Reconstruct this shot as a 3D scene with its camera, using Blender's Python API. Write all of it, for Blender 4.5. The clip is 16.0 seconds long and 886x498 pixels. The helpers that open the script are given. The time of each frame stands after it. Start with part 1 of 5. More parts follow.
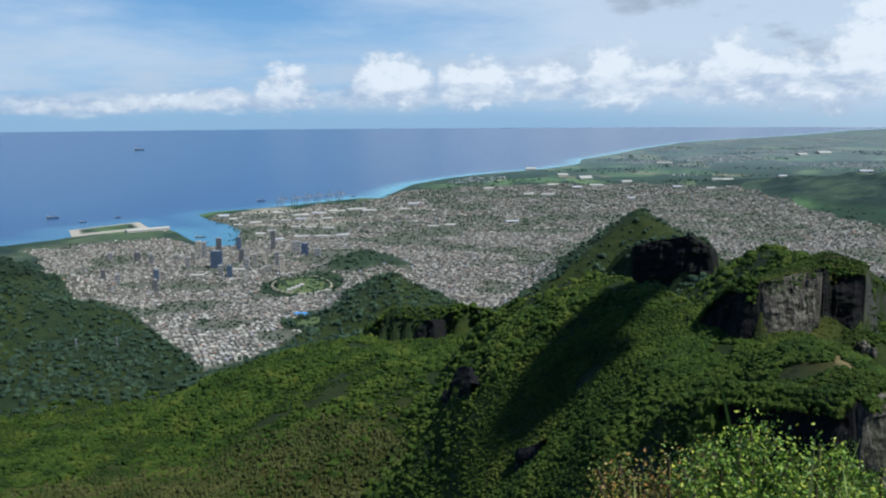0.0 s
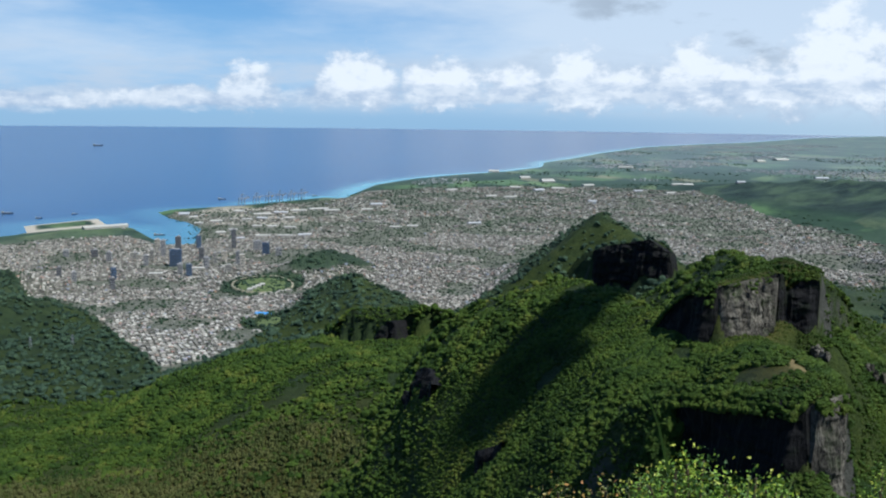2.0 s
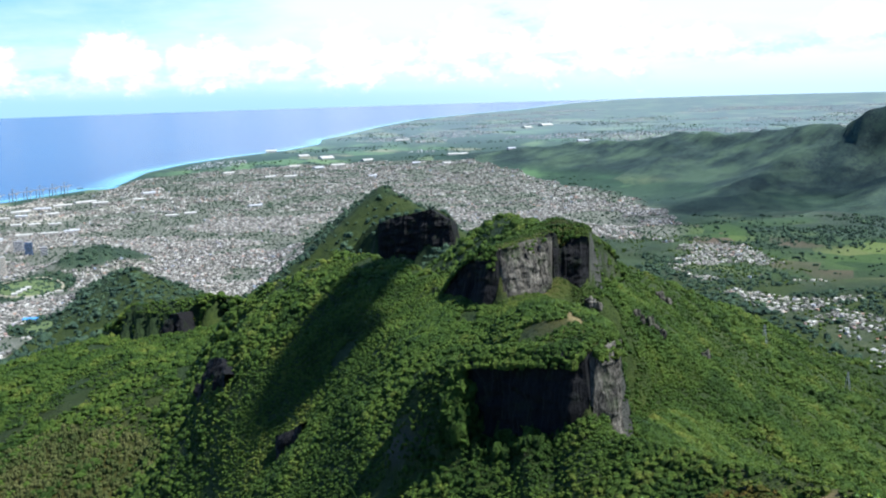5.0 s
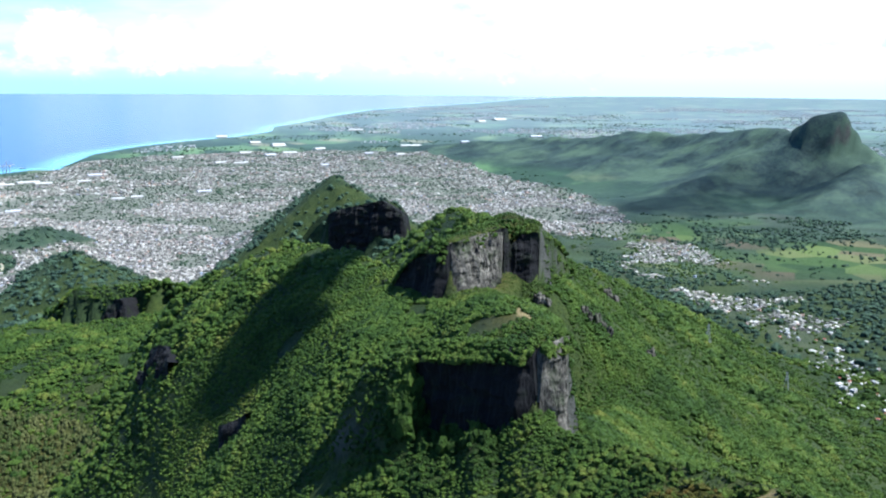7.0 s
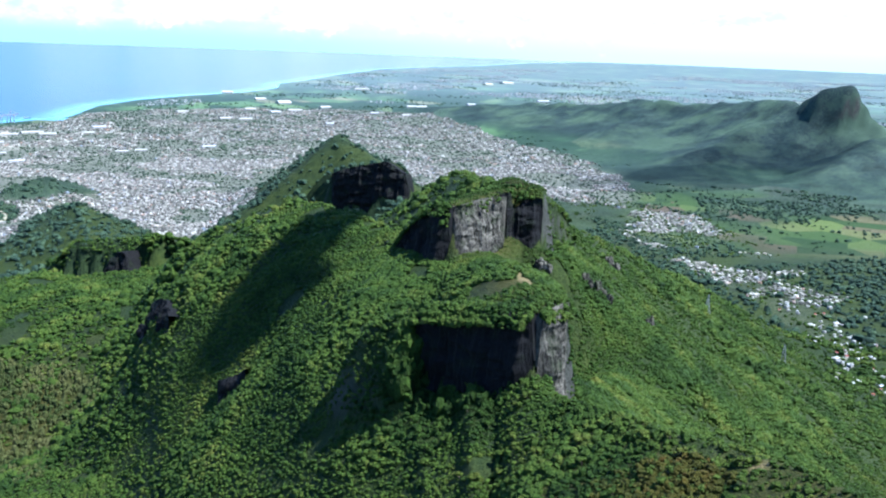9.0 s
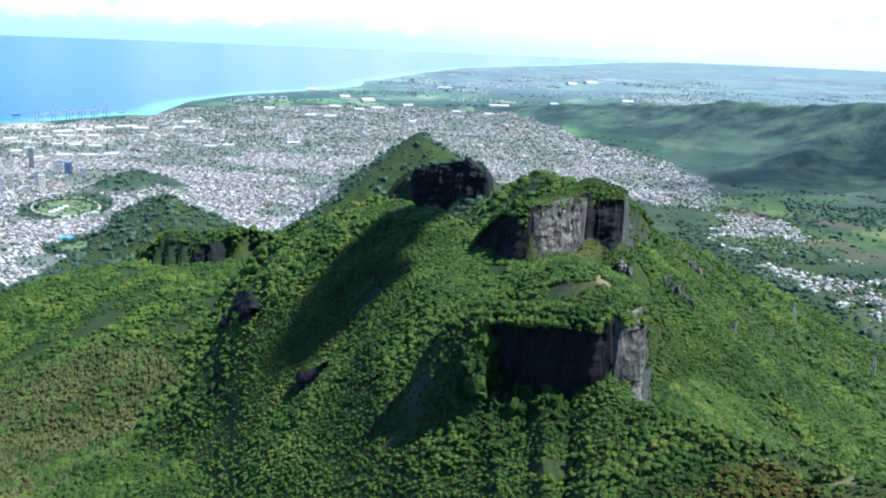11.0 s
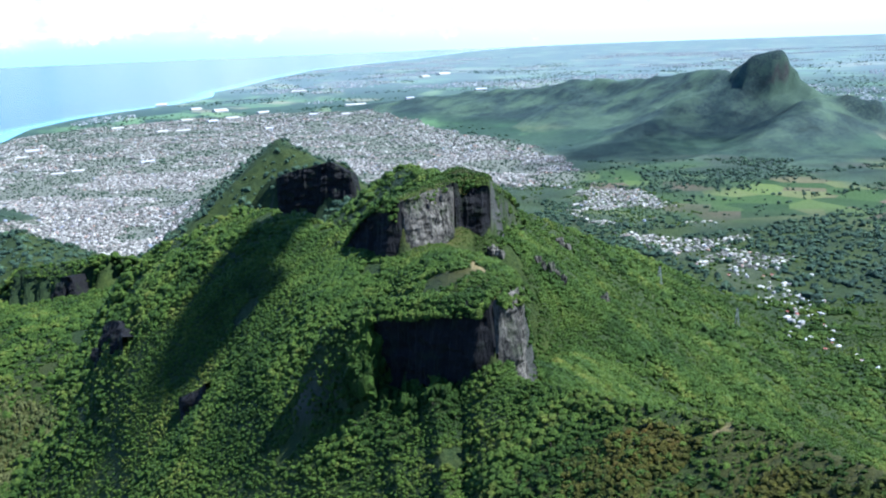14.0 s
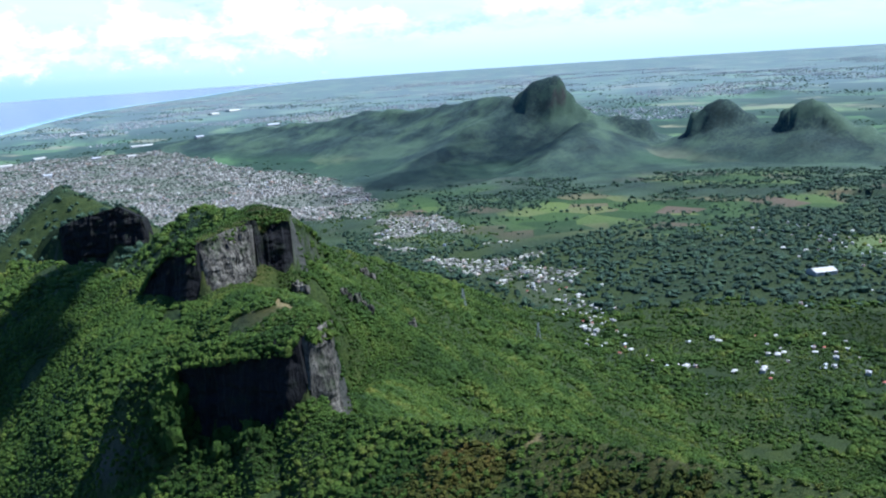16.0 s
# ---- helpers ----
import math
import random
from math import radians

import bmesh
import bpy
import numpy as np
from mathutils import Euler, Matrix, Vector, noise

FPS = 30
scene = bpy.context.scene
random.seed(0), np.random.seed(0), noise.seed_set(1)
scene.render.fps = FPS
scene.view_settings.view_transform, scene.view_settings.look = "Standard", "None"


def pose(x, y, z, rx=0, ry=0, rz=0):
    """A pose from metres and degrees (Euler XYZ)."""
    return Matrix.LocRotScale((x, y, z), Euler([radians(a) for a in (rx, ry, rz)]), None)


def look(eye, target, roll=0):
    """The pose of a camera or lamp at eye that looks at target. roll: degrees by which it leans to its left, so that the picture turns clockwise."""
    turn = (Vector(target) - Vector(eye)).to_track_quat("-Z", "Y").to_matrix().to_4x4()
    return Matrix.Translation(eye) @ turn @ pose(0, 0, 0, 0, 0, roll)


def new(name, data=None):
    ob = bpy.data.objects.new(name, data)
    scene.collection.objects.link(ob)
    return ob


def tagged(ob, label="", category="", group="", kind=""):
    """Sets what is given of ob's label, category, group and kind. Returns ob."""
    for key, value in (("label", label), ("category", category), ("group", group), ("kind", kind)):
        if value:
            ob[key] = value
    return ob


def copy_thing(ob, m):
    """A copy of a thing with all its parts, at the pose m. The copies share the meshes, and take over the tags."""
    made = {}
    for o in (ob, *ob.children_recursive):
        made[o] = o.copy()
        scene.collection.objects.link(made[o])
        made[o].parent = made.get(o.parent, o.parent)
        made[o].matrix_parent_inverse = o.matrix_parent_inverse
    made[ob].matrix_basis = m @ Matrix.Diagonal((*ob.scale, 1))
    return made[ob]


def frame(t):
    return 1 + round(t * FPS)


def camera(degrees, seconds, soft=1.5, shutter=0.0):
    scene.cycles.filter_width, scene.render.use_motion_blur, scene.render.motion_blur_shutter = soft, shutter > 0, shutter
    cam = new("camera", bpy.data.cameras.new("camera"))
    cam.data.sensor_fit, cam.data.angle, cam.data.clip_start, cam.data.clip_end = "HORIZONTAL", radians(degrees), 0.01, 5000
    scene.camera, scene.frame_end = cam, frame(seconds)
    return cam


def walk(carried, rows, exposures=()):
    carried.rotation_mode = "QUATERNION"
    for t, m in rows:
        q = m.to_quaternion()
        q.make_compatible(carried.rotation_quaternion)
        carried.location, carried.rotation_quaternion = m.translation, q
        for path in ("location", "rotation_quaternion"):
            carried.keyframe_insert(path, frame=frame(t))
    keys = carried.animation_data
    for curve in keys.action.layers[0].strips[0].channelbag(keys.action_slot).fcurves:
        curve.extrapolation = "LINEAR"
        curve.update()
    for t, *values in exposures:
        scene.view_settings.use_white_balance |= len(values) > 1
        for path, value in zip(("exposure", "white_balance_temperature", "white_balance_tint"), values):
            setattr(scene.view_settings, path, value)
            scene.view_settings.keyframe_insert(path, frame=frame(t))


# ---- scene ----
cam = camera(52.21, 16.0, soft=2.1)
# seconds, eye x y z, turn about x y z in degrees
PATH = [
    (0.0, -0.1250, -0.412, 79.959, 81.47, 0.34, -0.05),
    (0.5, -0.1240, -0.411, 79.961, 81.85, -2.96, -0.41),
    (1.0, -0.1220, -0.409, 79.963, 81.74, -1.44, -0.75),
    (1.5, -0.1190, -0.407, 79.966, 81.58, -0.93, -1.17),
    (2.0, -0.1155, -0.405, 79.969, 81.55, -0.71, -2.31),
    (2.5, -0.1130, -0.403, 79.972, 81.56, 1.01, -5.69),
    (3.0, -0.1070, -0.400, 79.976, 81.23, 2.60, -7.36),
    (3.5, -0.0965, -0.395, 79.980, 80.76, 0.93, -7.79),
    (4.0, -0.0945, -0.390, 79.983, 80.33, 2.78, -12.18),
    (4.5, -0.0880, -0.385, 79.986, 80.07, 2.51, -15.02),
    (7.0, -0.000, -0.000, 80.000, 79.44, -0.42, -19.20),
    (7.5, -0.000, -0.000, 80.000, 79.01, -2.44, -19.27),
    (8.0, -0.000, -0.000, 80.000, 78.31, -3.83, -18.53),
    (8.5, -0.000, -0.000, 80.000, 77.58, -2.27, -18.93),
    (9.0, -0.000, -0.000, 80.000, 77.07, -2.11, -18.69),
    (9.5, -0.000, -0.000, 80.000, 76.89, -2.74, -16.14),
    (10.0, -0.000, -0.000, 80.000, 76.77, -2.98, -13.97),
    (12.5, -0.000, -0.000, 80.000, 76.87, -1.22, -13.23),
    (13.0, -0.000, -0.000, 80.000, 76.81, 1.69, -15.32),
    (13.5, -0.000, -0.000, 80.000, 76.57, 1.98, -19.34),
    (14.0, -0.000, -0.000, 80.000, 76.65, 2.12, -22.82),
    (14.5, -0.000, -0.000, 80.000, 77.07, 2.30, -27.28),
    (15.0, -0.000, -0.000, 80.000, 77.53, 2.04, -31.66),
    (15.5, -0.000, -0.000, 80.000, 77.55, 1.11, -34.19),
    (16.0, -0.000, -0.000, 80.000, 78.00, 3.68, -35.87),
]
EXPOSURES = [(0.0, -0.02, 5900, 7), (2.0, 0.10, 5900, 7), (2.5, 0.18, 5900, 7), (4.5, 0.72, 5800, 8), (7.0, 1.14, 5450, 9), (7.5, 0.94, 5400, 9), (8.0, 0.92, 5300, 9), (9.5, 1.34, 5200, 9), (12.5, 1.24, 5200, 9), (14.0, 1.27, 5200, 10), (15.0, 1.04, 5200, 10), (16.0, 0.78, 5200, 10)]
walk(cam, [(t, pose(x, y, z, rx, ry, rz)) for t, x, y, z, rx, ry, rz in PATH], EXPOSURES)

# The landscape is a model at one tenth of its true size: 1 unit is 10 m of land, so that the
# horizon at 50 km lies inside the camera's range. The summit's eye is 80 units above the sea.
EYE = 80.0
SUN_AZ, SUN_EL = 121.0, 59.5

# ---- world, sun ----
world = bpy.data.worlds.new("sky")
scene.world = world
world.use_nodes = True
wn = world.node_tree
wn.nodes.clear()


def wnode(kind, **values):
    n = wn.nodes.new(kind)
    for key, value in values.items():
        n.inputs[int(key[1:]) if key[0] == "i" and key[1:].isdigit() else key].default_value = value
    return n


def wmath(op, a, b=None, clamp=False):
    n = wn.nodes.new("ShaderNodeMath")
    n.operation, n.use_clamp = op, clamp
    for i, v in enumerate((a, b)):
        if v is None:
            continue
        if isinstance(v, (int, float)):
            n.inputs[i].default_value = v
        else:
            wn.links.new(v, n.inputs[i])
    return n.outputs[0]


def wrange(v, lo, hi, smooth=True):
    n = wn.nodes.new("ShaderNodeMapRange")
    n.interpolation_type = "SMOOTHSTEP" if smooth else "LINEAR"
    wn.links.new(v, n.inputs[0])
    n.inputs[1].default_value, n.inputs[2].default_value = lo, hi
    return n.outputs[0]


def wmix(fac, a, b):
    n = wn.nodes.new("ShaderNodeMix")
    n.data_type = "RGBA"
    if isinstance(fac, (int, float)):
        n.inputs[0].default_value = fac
    else:
        wn.links.new(fac, n.inputs[0])
    for i, v in ((6, a), (7, b)):
        if isinstance(v, tuple):
            n.inputs[i].default_value = (*v, 1)
        else:
            wn.links.new(v, n.inputs[i])
    return n.outputs[2]


sky = wn.nodes.new("ShaderNodeTexSky")
sky.sky_type, sky.sun_disc = "NISHITA", False
sky.sun_elevation, sky.sun_rotation = radians(SUN_EL), radians(SUN_AZ)
sky.altitude, sky.air_density, sky.dust_density, sky.ozone_density = 800, 1.0, 0.4, 2.0
coord = wn.nodes.new("ShaderNodeTexCoord")
split = wn.nodes.new("ShaderNodeSeparateXYZ")
wn.links.new(coord.outputs["Generated"], split.inputs[0])
up = split.outputs[2]
azim = wmath("MULTIPLY", wmath("ARCTAN2", split.outputs[0], split.outputs[1]), 57.29578)
elev = wmath("MULTIPLY", wmath("ARCSINE", up), 57.29578)
join = wn.nodes.new("ShaderNodeCombineXYZ")
wn.links.new(azim, join.inputs[0])
wn.links.new(elev, join.inputs[1])


def wnoise(scale_x, scale_y, detail, rough, shift):
    m = wn.nodes.new("ShaderNodeMapping")
    m.inputs["Scale"].default_value = (scale_x, scale_y, 1)
    m.inputs["Location"].default_value = (shift, shift * 0.7, shift * 0.3)
    wn.links.new(join.outputs[0], m.inputs[0])
    n = wn.nodes.new("ShaderNodeTexNoise")
    n.inputs["Scale"].default_value, n.inputs["Detail"].default_value, n.inputs["Roughness"].default_value = 1, detail, rough
    wn.links.new(m.outputs[0], n.inputs["Vector"])
    return n.outputs[0]


warp = wmath("MULTIPLY", wmath("SUBTRACT", wnoise(0.36, 0.55, 10, 0.66, 3.0), 0.5), 3.3)
# Cumulus heaps of the trade-wind row, as azimuth, elevation of the base, half width, height in degrees.
HEAPS = [(-22, 0.3, 3.2, 0.8), (-17.5, 0.5, 2.8, 1.0), (-13.5, 0.6, 2.4, 1.0), (-9.7, 0.8, 2.0, 2.2), (-3.0, 1.0, 2.7, 2.9), (2.4, 1.1, 2.9, 2.5),
         (6.8, 1.1, 2.0, 2.2), (10.8, 1.1, 2.3, 3.2), (13.7, 1.1, 2.2, 2.0), (17.4, 1.2, 2.7, 3.3), (20.8, 1.2, 2.2, 2.6), (25.6, 1.4, 3.6, 5.2),
         (32.0, 2.0, 3.0, 1.4), (41.0, 2.6, 3.6, 1.5), (51.0, 3.0, 3.2, 1.6), (62.0, 2.8, 4.0, 1.8), (-40.0, 1.0, 6.0, 3.0),
         (80.0, 2.4, 6.0, 3.0), (105.0, 2.4, 7.0, 4.0), (150.0, 2.4, 8.0, 5.0), (-90.0, 2.4, 8.0, 4.0), (-140.0, 2.0, 7.0, 4.0)]
heap = None
for haz, hel, hw, hh in HEAPS:
    dx = wmath("DIVIDE", wmath("SUBTRACT", azim, haz), hw)
    dy = wmath("DIVIDE", wmath("SUBTRACT", elev, hel), hh)
    ball = wmath("SUBTRACT", wmath("SUBTRACT", 1.0, wmath("MULTIPLY", dx, dx)), wmath("MULTIPLY", dy, dy))
    foot = wmath("ADD", wmath("MULTIPLY", dy, 2.2), 0.55)
    one = wmath("MINIMUM", ball, foot)
    heap = one if heap is None else wmath("MAXIMUM", heap, one)
full = wmath("ADD", heap, warp)
heap_mask = wrange(full, -0.3, 0.5)
relief = wmath("MULTIPLY", wmath("SUBTRACT", wnoise(0.9, 1.1, 7, 0.6, 23.0), 0.5), 2.4)
shade = wrange(wmath("ADD", wmath("ADD", full, relief), wmath("MULTIPLY", elev, 0.12)), -0.1, 1.1)
veil = wmath("MULTIPLY", wrange(wmath("ADD", wnoise(0.03, 0.13, 8, 0.58, 11.0), wmath("MULTIPLY", wrange(azim, -20, 30), 0.46)), 0.44, 0.74), wmath("MULTIPLY", wrange(elev, 0.2, 2.6), wrange(elev, 26.0, 13.0)))
low = wmath("MULTIPLY", wrange(wnoise(0.13, 0.6, 8, 0.62, 7.0), 0.40, 0.62), wmath("MULTIPLY", wrange(elev, -0.3, 1.0), wrange(elev, 5.0, 2.2)))
hazeband = wrange(elev, 8.0, 0.0)
c1 = wmix(wmath("MULTIPLY", hazeband, 0.9), wmix(0.8, sky.outputs[0], wmix(wrange(elev, 2, 24), (2.2, 5.4, 9.8), (0.45, 1.4, 4.0))), wmix(wrange(azim, -14, 26), (4.4, 6.9, 9.5), (9.2, 10.2, 11.2)))
c1 = wmix(wrange(elev, 2.0, -0.8), c1, wmix(wrange(azim, 2, 34), (4.0, 6.2, 8.5), (6.0, 7.6, 9.0)))
c2 = wmix(wmath("MULTIPLY", veil, 0.9), c1, (8.2, 9.2, 10.4))
c3 = wmix(wmath("MULTIPLY", low, 0.8), c2, (7.0, 8.0, 9.3))
c4 = wmix(wmath("MULTIPLY", heap_mask, 0.9), c3, wmix(shade, (6.0, 7.1, 8.6), (11.4, 11.6, 11.9)))
# A ragged grey layer under the heaps, and darker smudges higher up
lift = wmath("DIVIDE", wmath("SUBTRACT", elev, wmath("ADD", wmath("MULTIPLY", azim, 0.022), 1.15)), 0.85)
layer = wmath("ADD", wmath("SUBTRACT", 1.0, wmath("MULTIPLY", lift, lift)), wmath("MULTIPLY", wmath("SUBTRACT", wnoise(0.32, 0.9, 9, 0.65, 31.0), 0.5), 3.6))
layer = wmath("MULTIPLY", wrange(layer, 0.15, 1.1), wrange(elev, 3.2, 2.0))
c4 = wmix(wmath("MULTIPLY", layer, 0.7), c4, wmix(wrange(wnoise(0.7, 1.4, 7, 0.6, 41.0), 0.38, 0.62), (5.2, 6.5, 8.4), (8.6, 9.3, 10.2)))
smudge = wmath("MULTIPLY", wrange(wnoise(0.11, 0.30, 8, 0.6, 53.0), 0.53, 0.66), wmath("MULTIPLY", wrange(elev, 2.6, 4.2), wrange(azim, 4, 14)))
c4 = wmix(wmath("MULTIPLY", smudge, 0.75), c4, (4.4, 5.1, 6.0))
bg = wn.nodes.new("ShaderNodeBackground")
bg.inputs[1].default_value = 0.076
wn.links.new(c4, bg.inputs[0])
wout = wn.nodes.new("ShaderNodeOutputWorld")
wn.links.new(bg.outputs[0], wout.inputs[0])

sun = new("sun", bpy.data.lights.new("sun", "SUN"))
sun.data.energy, sun.data.angle, sun.data.color = 5.0, radians(0.55), (1.0, 0.95, 0.86)
sun.matrix_world = look((math.sin(radians(SUN_AZ)) * 100, math.cos(radians(SUN_AZ)) * 100, 80 + math.tan(radians(SUN_EL)) * 100), (0, 0, 80))

# ---- materials ----


class Mat:
    """A node material under a Principled shader, with short forms for its nodes."""

    def __init__(self, name, rough=0.8, spec=0.3):
        self.m = bpy.data.materials.new(name)
        self.m.use_nodes = True
        self.t = self.m.node_tree
        self.b = self.t.nodes["Principled BSDF"]
        self.b.inputs["Roughness"].default_value = rough
        self.b.inputs["Specular IOR Level"].default_value = spec

    def put(self, v, socket):
        if isinstance(v, tuple):
            socket.default_value = (*v, 1) if len(socket.default_value) == 4 and len(v) == 3 else v
        elif isinstance(v, (int, float)):
            socket.default_value = v
        else:
            self.t.links.new(v, socket)

    def noise(self, scale, detail=4, rough=0.55, stretch=(1, 1, 1), out=0):
        c = self.t.nodes.new("ShaderNodeNewGeometry")
        m = self.t.nodes.new("ShaderNodeMapping")
        m.inputs["Scale"].default_value = stretch
        self.t.links.new(c.outputs["Position"], m.inputs[0])
        n = self.t.nodes.new("ShaderNodeTexNoise")
        n.inputs["Scale"].default_value, n.inputs["Detail"].default_value, n.inputs["Roughness"].default_value = scale, detail, rough
        self.t.links.new(m.outputs[0], n.inputs["Vector"])
        return n.outputs[out]

    def voronoi(self, scale, out="Color", feature="F1", stretch=(1, 1, 1)):
        c = self.t.nodes.new("ShaderNodeNewGeometry")
        m = self.t.nodes.new("ShaderNodeMapping")
        m.inputs["Scale"].default_value = stretch
        self.t.links.new(c.outputs["Position"], m.inputs[0])
        n = self.t.nodes.new("ShaderNodeTexVoronoi")
        n.feature = feature
        n.inputs["Scale"].default_value = scale
        self.t.links.new(m.outputs[0], n.inputs["Vector"])
        return n.outputs[out]

    def math(self, op, a, b=0.0, clamp=False):
        n = self.t.nodes.new("ShaderNodeMath")
        n.operation, n.use_clamp = op, clamp
        self.put(a, n.inputs[0])
        self.put(b, n.inputs[1])
        return n.outputs[0]

    def range(self, v, lo, hi, a=0.0, b=1.0):
        n = self.t.nodes.new("ShaderNodeMapRange")
        self.put(v, n.inputs[0])
        for i, x in enumerate((lo, hi, a, b)):
            n.inputs[i + 1].default_value = x
        return n.outputs[0]

    def mix(self, f, a, b, blend="MIX"):
        n = self.t.nodes.new("ShaderNodeMix")
        n.data_type, n.blend_type = "RGBA", blend
        self.put(f, n.inputs[0])
        self.put(a, n.inputs[6])
        self.put(b, n.inputs[7])
        return n.outputs[2]

    def ramp(self, v, stops):
        n = self.t.nodes.new("ShaderNodeValToRGB")
        e = n.color_ramp.elements
        while len(e) < len(stops):
            e.new(0.5)
        for s, (p, c) in zip(e, stops):
            s.position, s.color = p, (*c, 1)
        self.put(v, n.inputs[0])
        return n.outputs[0]

    def attr(self, name):
        n = self.t.nodes.new("ShaderNodeAttribute")
        n.attribute_name = name
        return n.outputs["Fac"]

    def island(self):
        return self.t.nodes.new("ShaderNodeNewGeometry").outputs["Random Per Island"]

    def obrandom(self):
        return self.t.nodes.new("ShaderNodeObjectInfo").outputs["Random"]

    def normal_z(self):
        g = self.t.nodes.new("ShaderNodeNewGeometry")
        s = self.t.nodes.new("ShaderNodeSeparateXYZ")
        self.t.links.new(g.outputs["Normal"], s.inputs[0])
        return s.outputs[2]

    def color(self, v):
        self.put(v, self.b.inputs["Base Color"])
        return self

    def bump(self, height, strength=0.5, distance=0.1):
        n = self.t.nodes.new("ShaderNodeBump")
        n.inputs["Strength"].default_value, n.inputs["Distance"].default_value = strength, distance
        self.put(height, n.inputs["Height"])
        self.t.links.new(n.outputs[0], self.b.inputs["Normal"])
        return self


def plain(name, col, rough=0.8, spec=0.3, vary=0.25, scale=3.0, metal=0.0):
    m = Mat(name, rough, spec)
    n = m.noise(scale, 5)
    dark = tuple(c * (1 - vary) for c in col)
    lite = tuple(min(1, c * (1 + vary)) for c in col)
    m.color(m.mix(m.range(n, 0.3, 0.7), dark, lite))
    m.b.inputs["Metallic"].default_value = metal
    return m.m



def stone(name, stops, fine, moss):
    """Weathered rock with upright streaks, broken relief and patches of moss."""
    k = Mat(name, 0.85, 0.2)
    n = k.noise(0.8, 8, 0.65, (1.6, 1.6, 0.35))
    f = k.noise(5.0, 6, 0.6, (1, 1, 0.5))
    patch = k.range(k.noise(0.55, 6, 0.6), 0.52, 0.66)
    k.color(k.mix(k.math("MULTIPLY", patch, moss), k.mix(0.4, k.ramp(n, stops), k.ramp(f, [(0.42, (0.006, 0.006, 0.006)), (0.62, fine)])), (0.022, 0.036, 0.010)))
    k.bump(k.math("ADD", n, k.math("MULTIPLY", f, 0.4)), 0.9, 0.5)
    return k.m


# Shaded and sunlit copies of one rock, with the light in their colours
SHADED_ROCK = stone("shaded_rock", [(0.36, (0.003, 0.003, 0.004)), (0.50, (0.006, 0.006, 0.007)), (0.64, (0.012, 0.012, 0.014)), (0.75, (0.035, 0.034, 0.034))], (0.014, 0.014, 0.015), 0.35)
SUNLIT_ROCK = stone("sunlit_rock", [(0.38, (0.008, 0.008, 0.008)), (0.47, (0.045, 0.042, 0.034)), (0.56, (0.14, 0.128, 0.104)), (0.68, (0.30, 0.278, 0.23))], (0.20, 0.18, 0.145), 0.6)

def faded(stops):
    """Leaf colours a little yellower and greyer under strong sun."""
    return [(p, (c[0] * 1.14, c[1] * 0.87, c[2] * 1.25 + 0.001)) for p, c in stops]


# Ground: forest, grass, dry grass, town and far cane fields, by zone
g = Mat("land_cover", 0.8, 0.2)
_big = g.noise(0.035, 6, 0.6)
_mid = g.noise(0.3, 6, 0.62)
_fine = g.noise(2.6, 5, 0.62)
_vf = g.noise(9.0, 4, 0.6)
_mott = g.math("ADD", g.math("MULTIPLY", _mid, 0.36), g.math("ADD", g.math("MULTIPLY", _fine, 0.34), g.math("MULTIPLY", _vf, 0.3)))
forest = g.ramp(_mott, faded([(0.36, (0.0052, 0.0127, 0.0038)), (0.5, (0.0153, 0.0373, 0.0074)), (0.64, (0.0357, 0.0687, 0.0125))]))
forest = g.mix(g.range(_big, 0.42, 0.62), forest, g.ramp(_mott, faded([(0.36, (0.0085, 0.0181, 0.0024)), (0.5, (0.0243, 0.0513, 0.0048)), (0.64, (0.0516, 0.0815, 0.0084))])))
dry = g.ramp(_mott, faded([(0.35, (0.0157, 0.0242, 0.0034)), (0.5, (0.0420, 0.0532, 0.0067)), (0.66, (0.0784, 0.0817, 0.0134))]))
cells = g.voronoi(0.022, stretch=(1.0, 0.6, 1.0))
plots = g.voronoi(0.06, stretch=(1.0, 0.7, 1.0))
sepc = g.t.nodes.new("ShaderNodeSeparateColor")
g.t.links.new(cells, sepc.inputs[0])
fields = g.ramp(sepc.outputs[0], [(0.1, (0.016, 0.040, 0.026)), (0.4, (0.045, 0.095, 0.045)), (0.65, (0.105, 0.180, 0.070)), (0.92, (0.190, 0.185, 0.110))])
fields = g.mix(g.range(g.noise(0.012, 9, 0.66, (1, 0.6, 1)), 0.44, 0.54), fields, g.ramp(_mid, [(0.3, (0.012, 0.030, 0.020)), (0.7, (0.036, 0.070, 0.038))]))
sepp = g.t.nodes.new("ShaderNodeSeparateColor")
g.t.links.new(plots, sepp.inputs[0])
near_fields = g.ramp(sepp.outputs[1], [(0.15, (0.022, 0.048, 0.014)), (0.4, (0.046, 0.082, 0.022)), (0.62, (0.100, 0.135, 0.036)), (0.80, (0.120, 0.125, 0.050)), (0.92, (0.100, 0.076, 0.050))])
town = g.ramp(_mott, [(0.36, (0.03, 0.05, 0.02)), (0.47, (0.085, 0.095, 0.065)), (0.62, (0.22, 0.21, 0.185))])
scrub = g.ramp(_mott, faded([(0.36, (0.0072, 0.0199, 0.0030)), (0.5, (0.0240, 0.0500, 0.0066)), (0.64, (0.0530, 0.0780, 0.0117))]))
# Woods turn blue-green with distance: haze painted into the base colour
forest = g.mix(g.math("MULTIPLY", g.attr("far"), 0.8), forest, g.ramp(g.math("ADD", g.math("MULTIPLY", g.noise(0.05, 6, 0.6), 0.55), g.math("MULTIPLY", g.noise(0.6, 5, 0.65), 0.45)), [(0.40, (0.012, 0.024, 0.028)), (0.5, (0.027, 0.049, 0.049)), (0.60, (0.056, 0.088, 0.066))]))
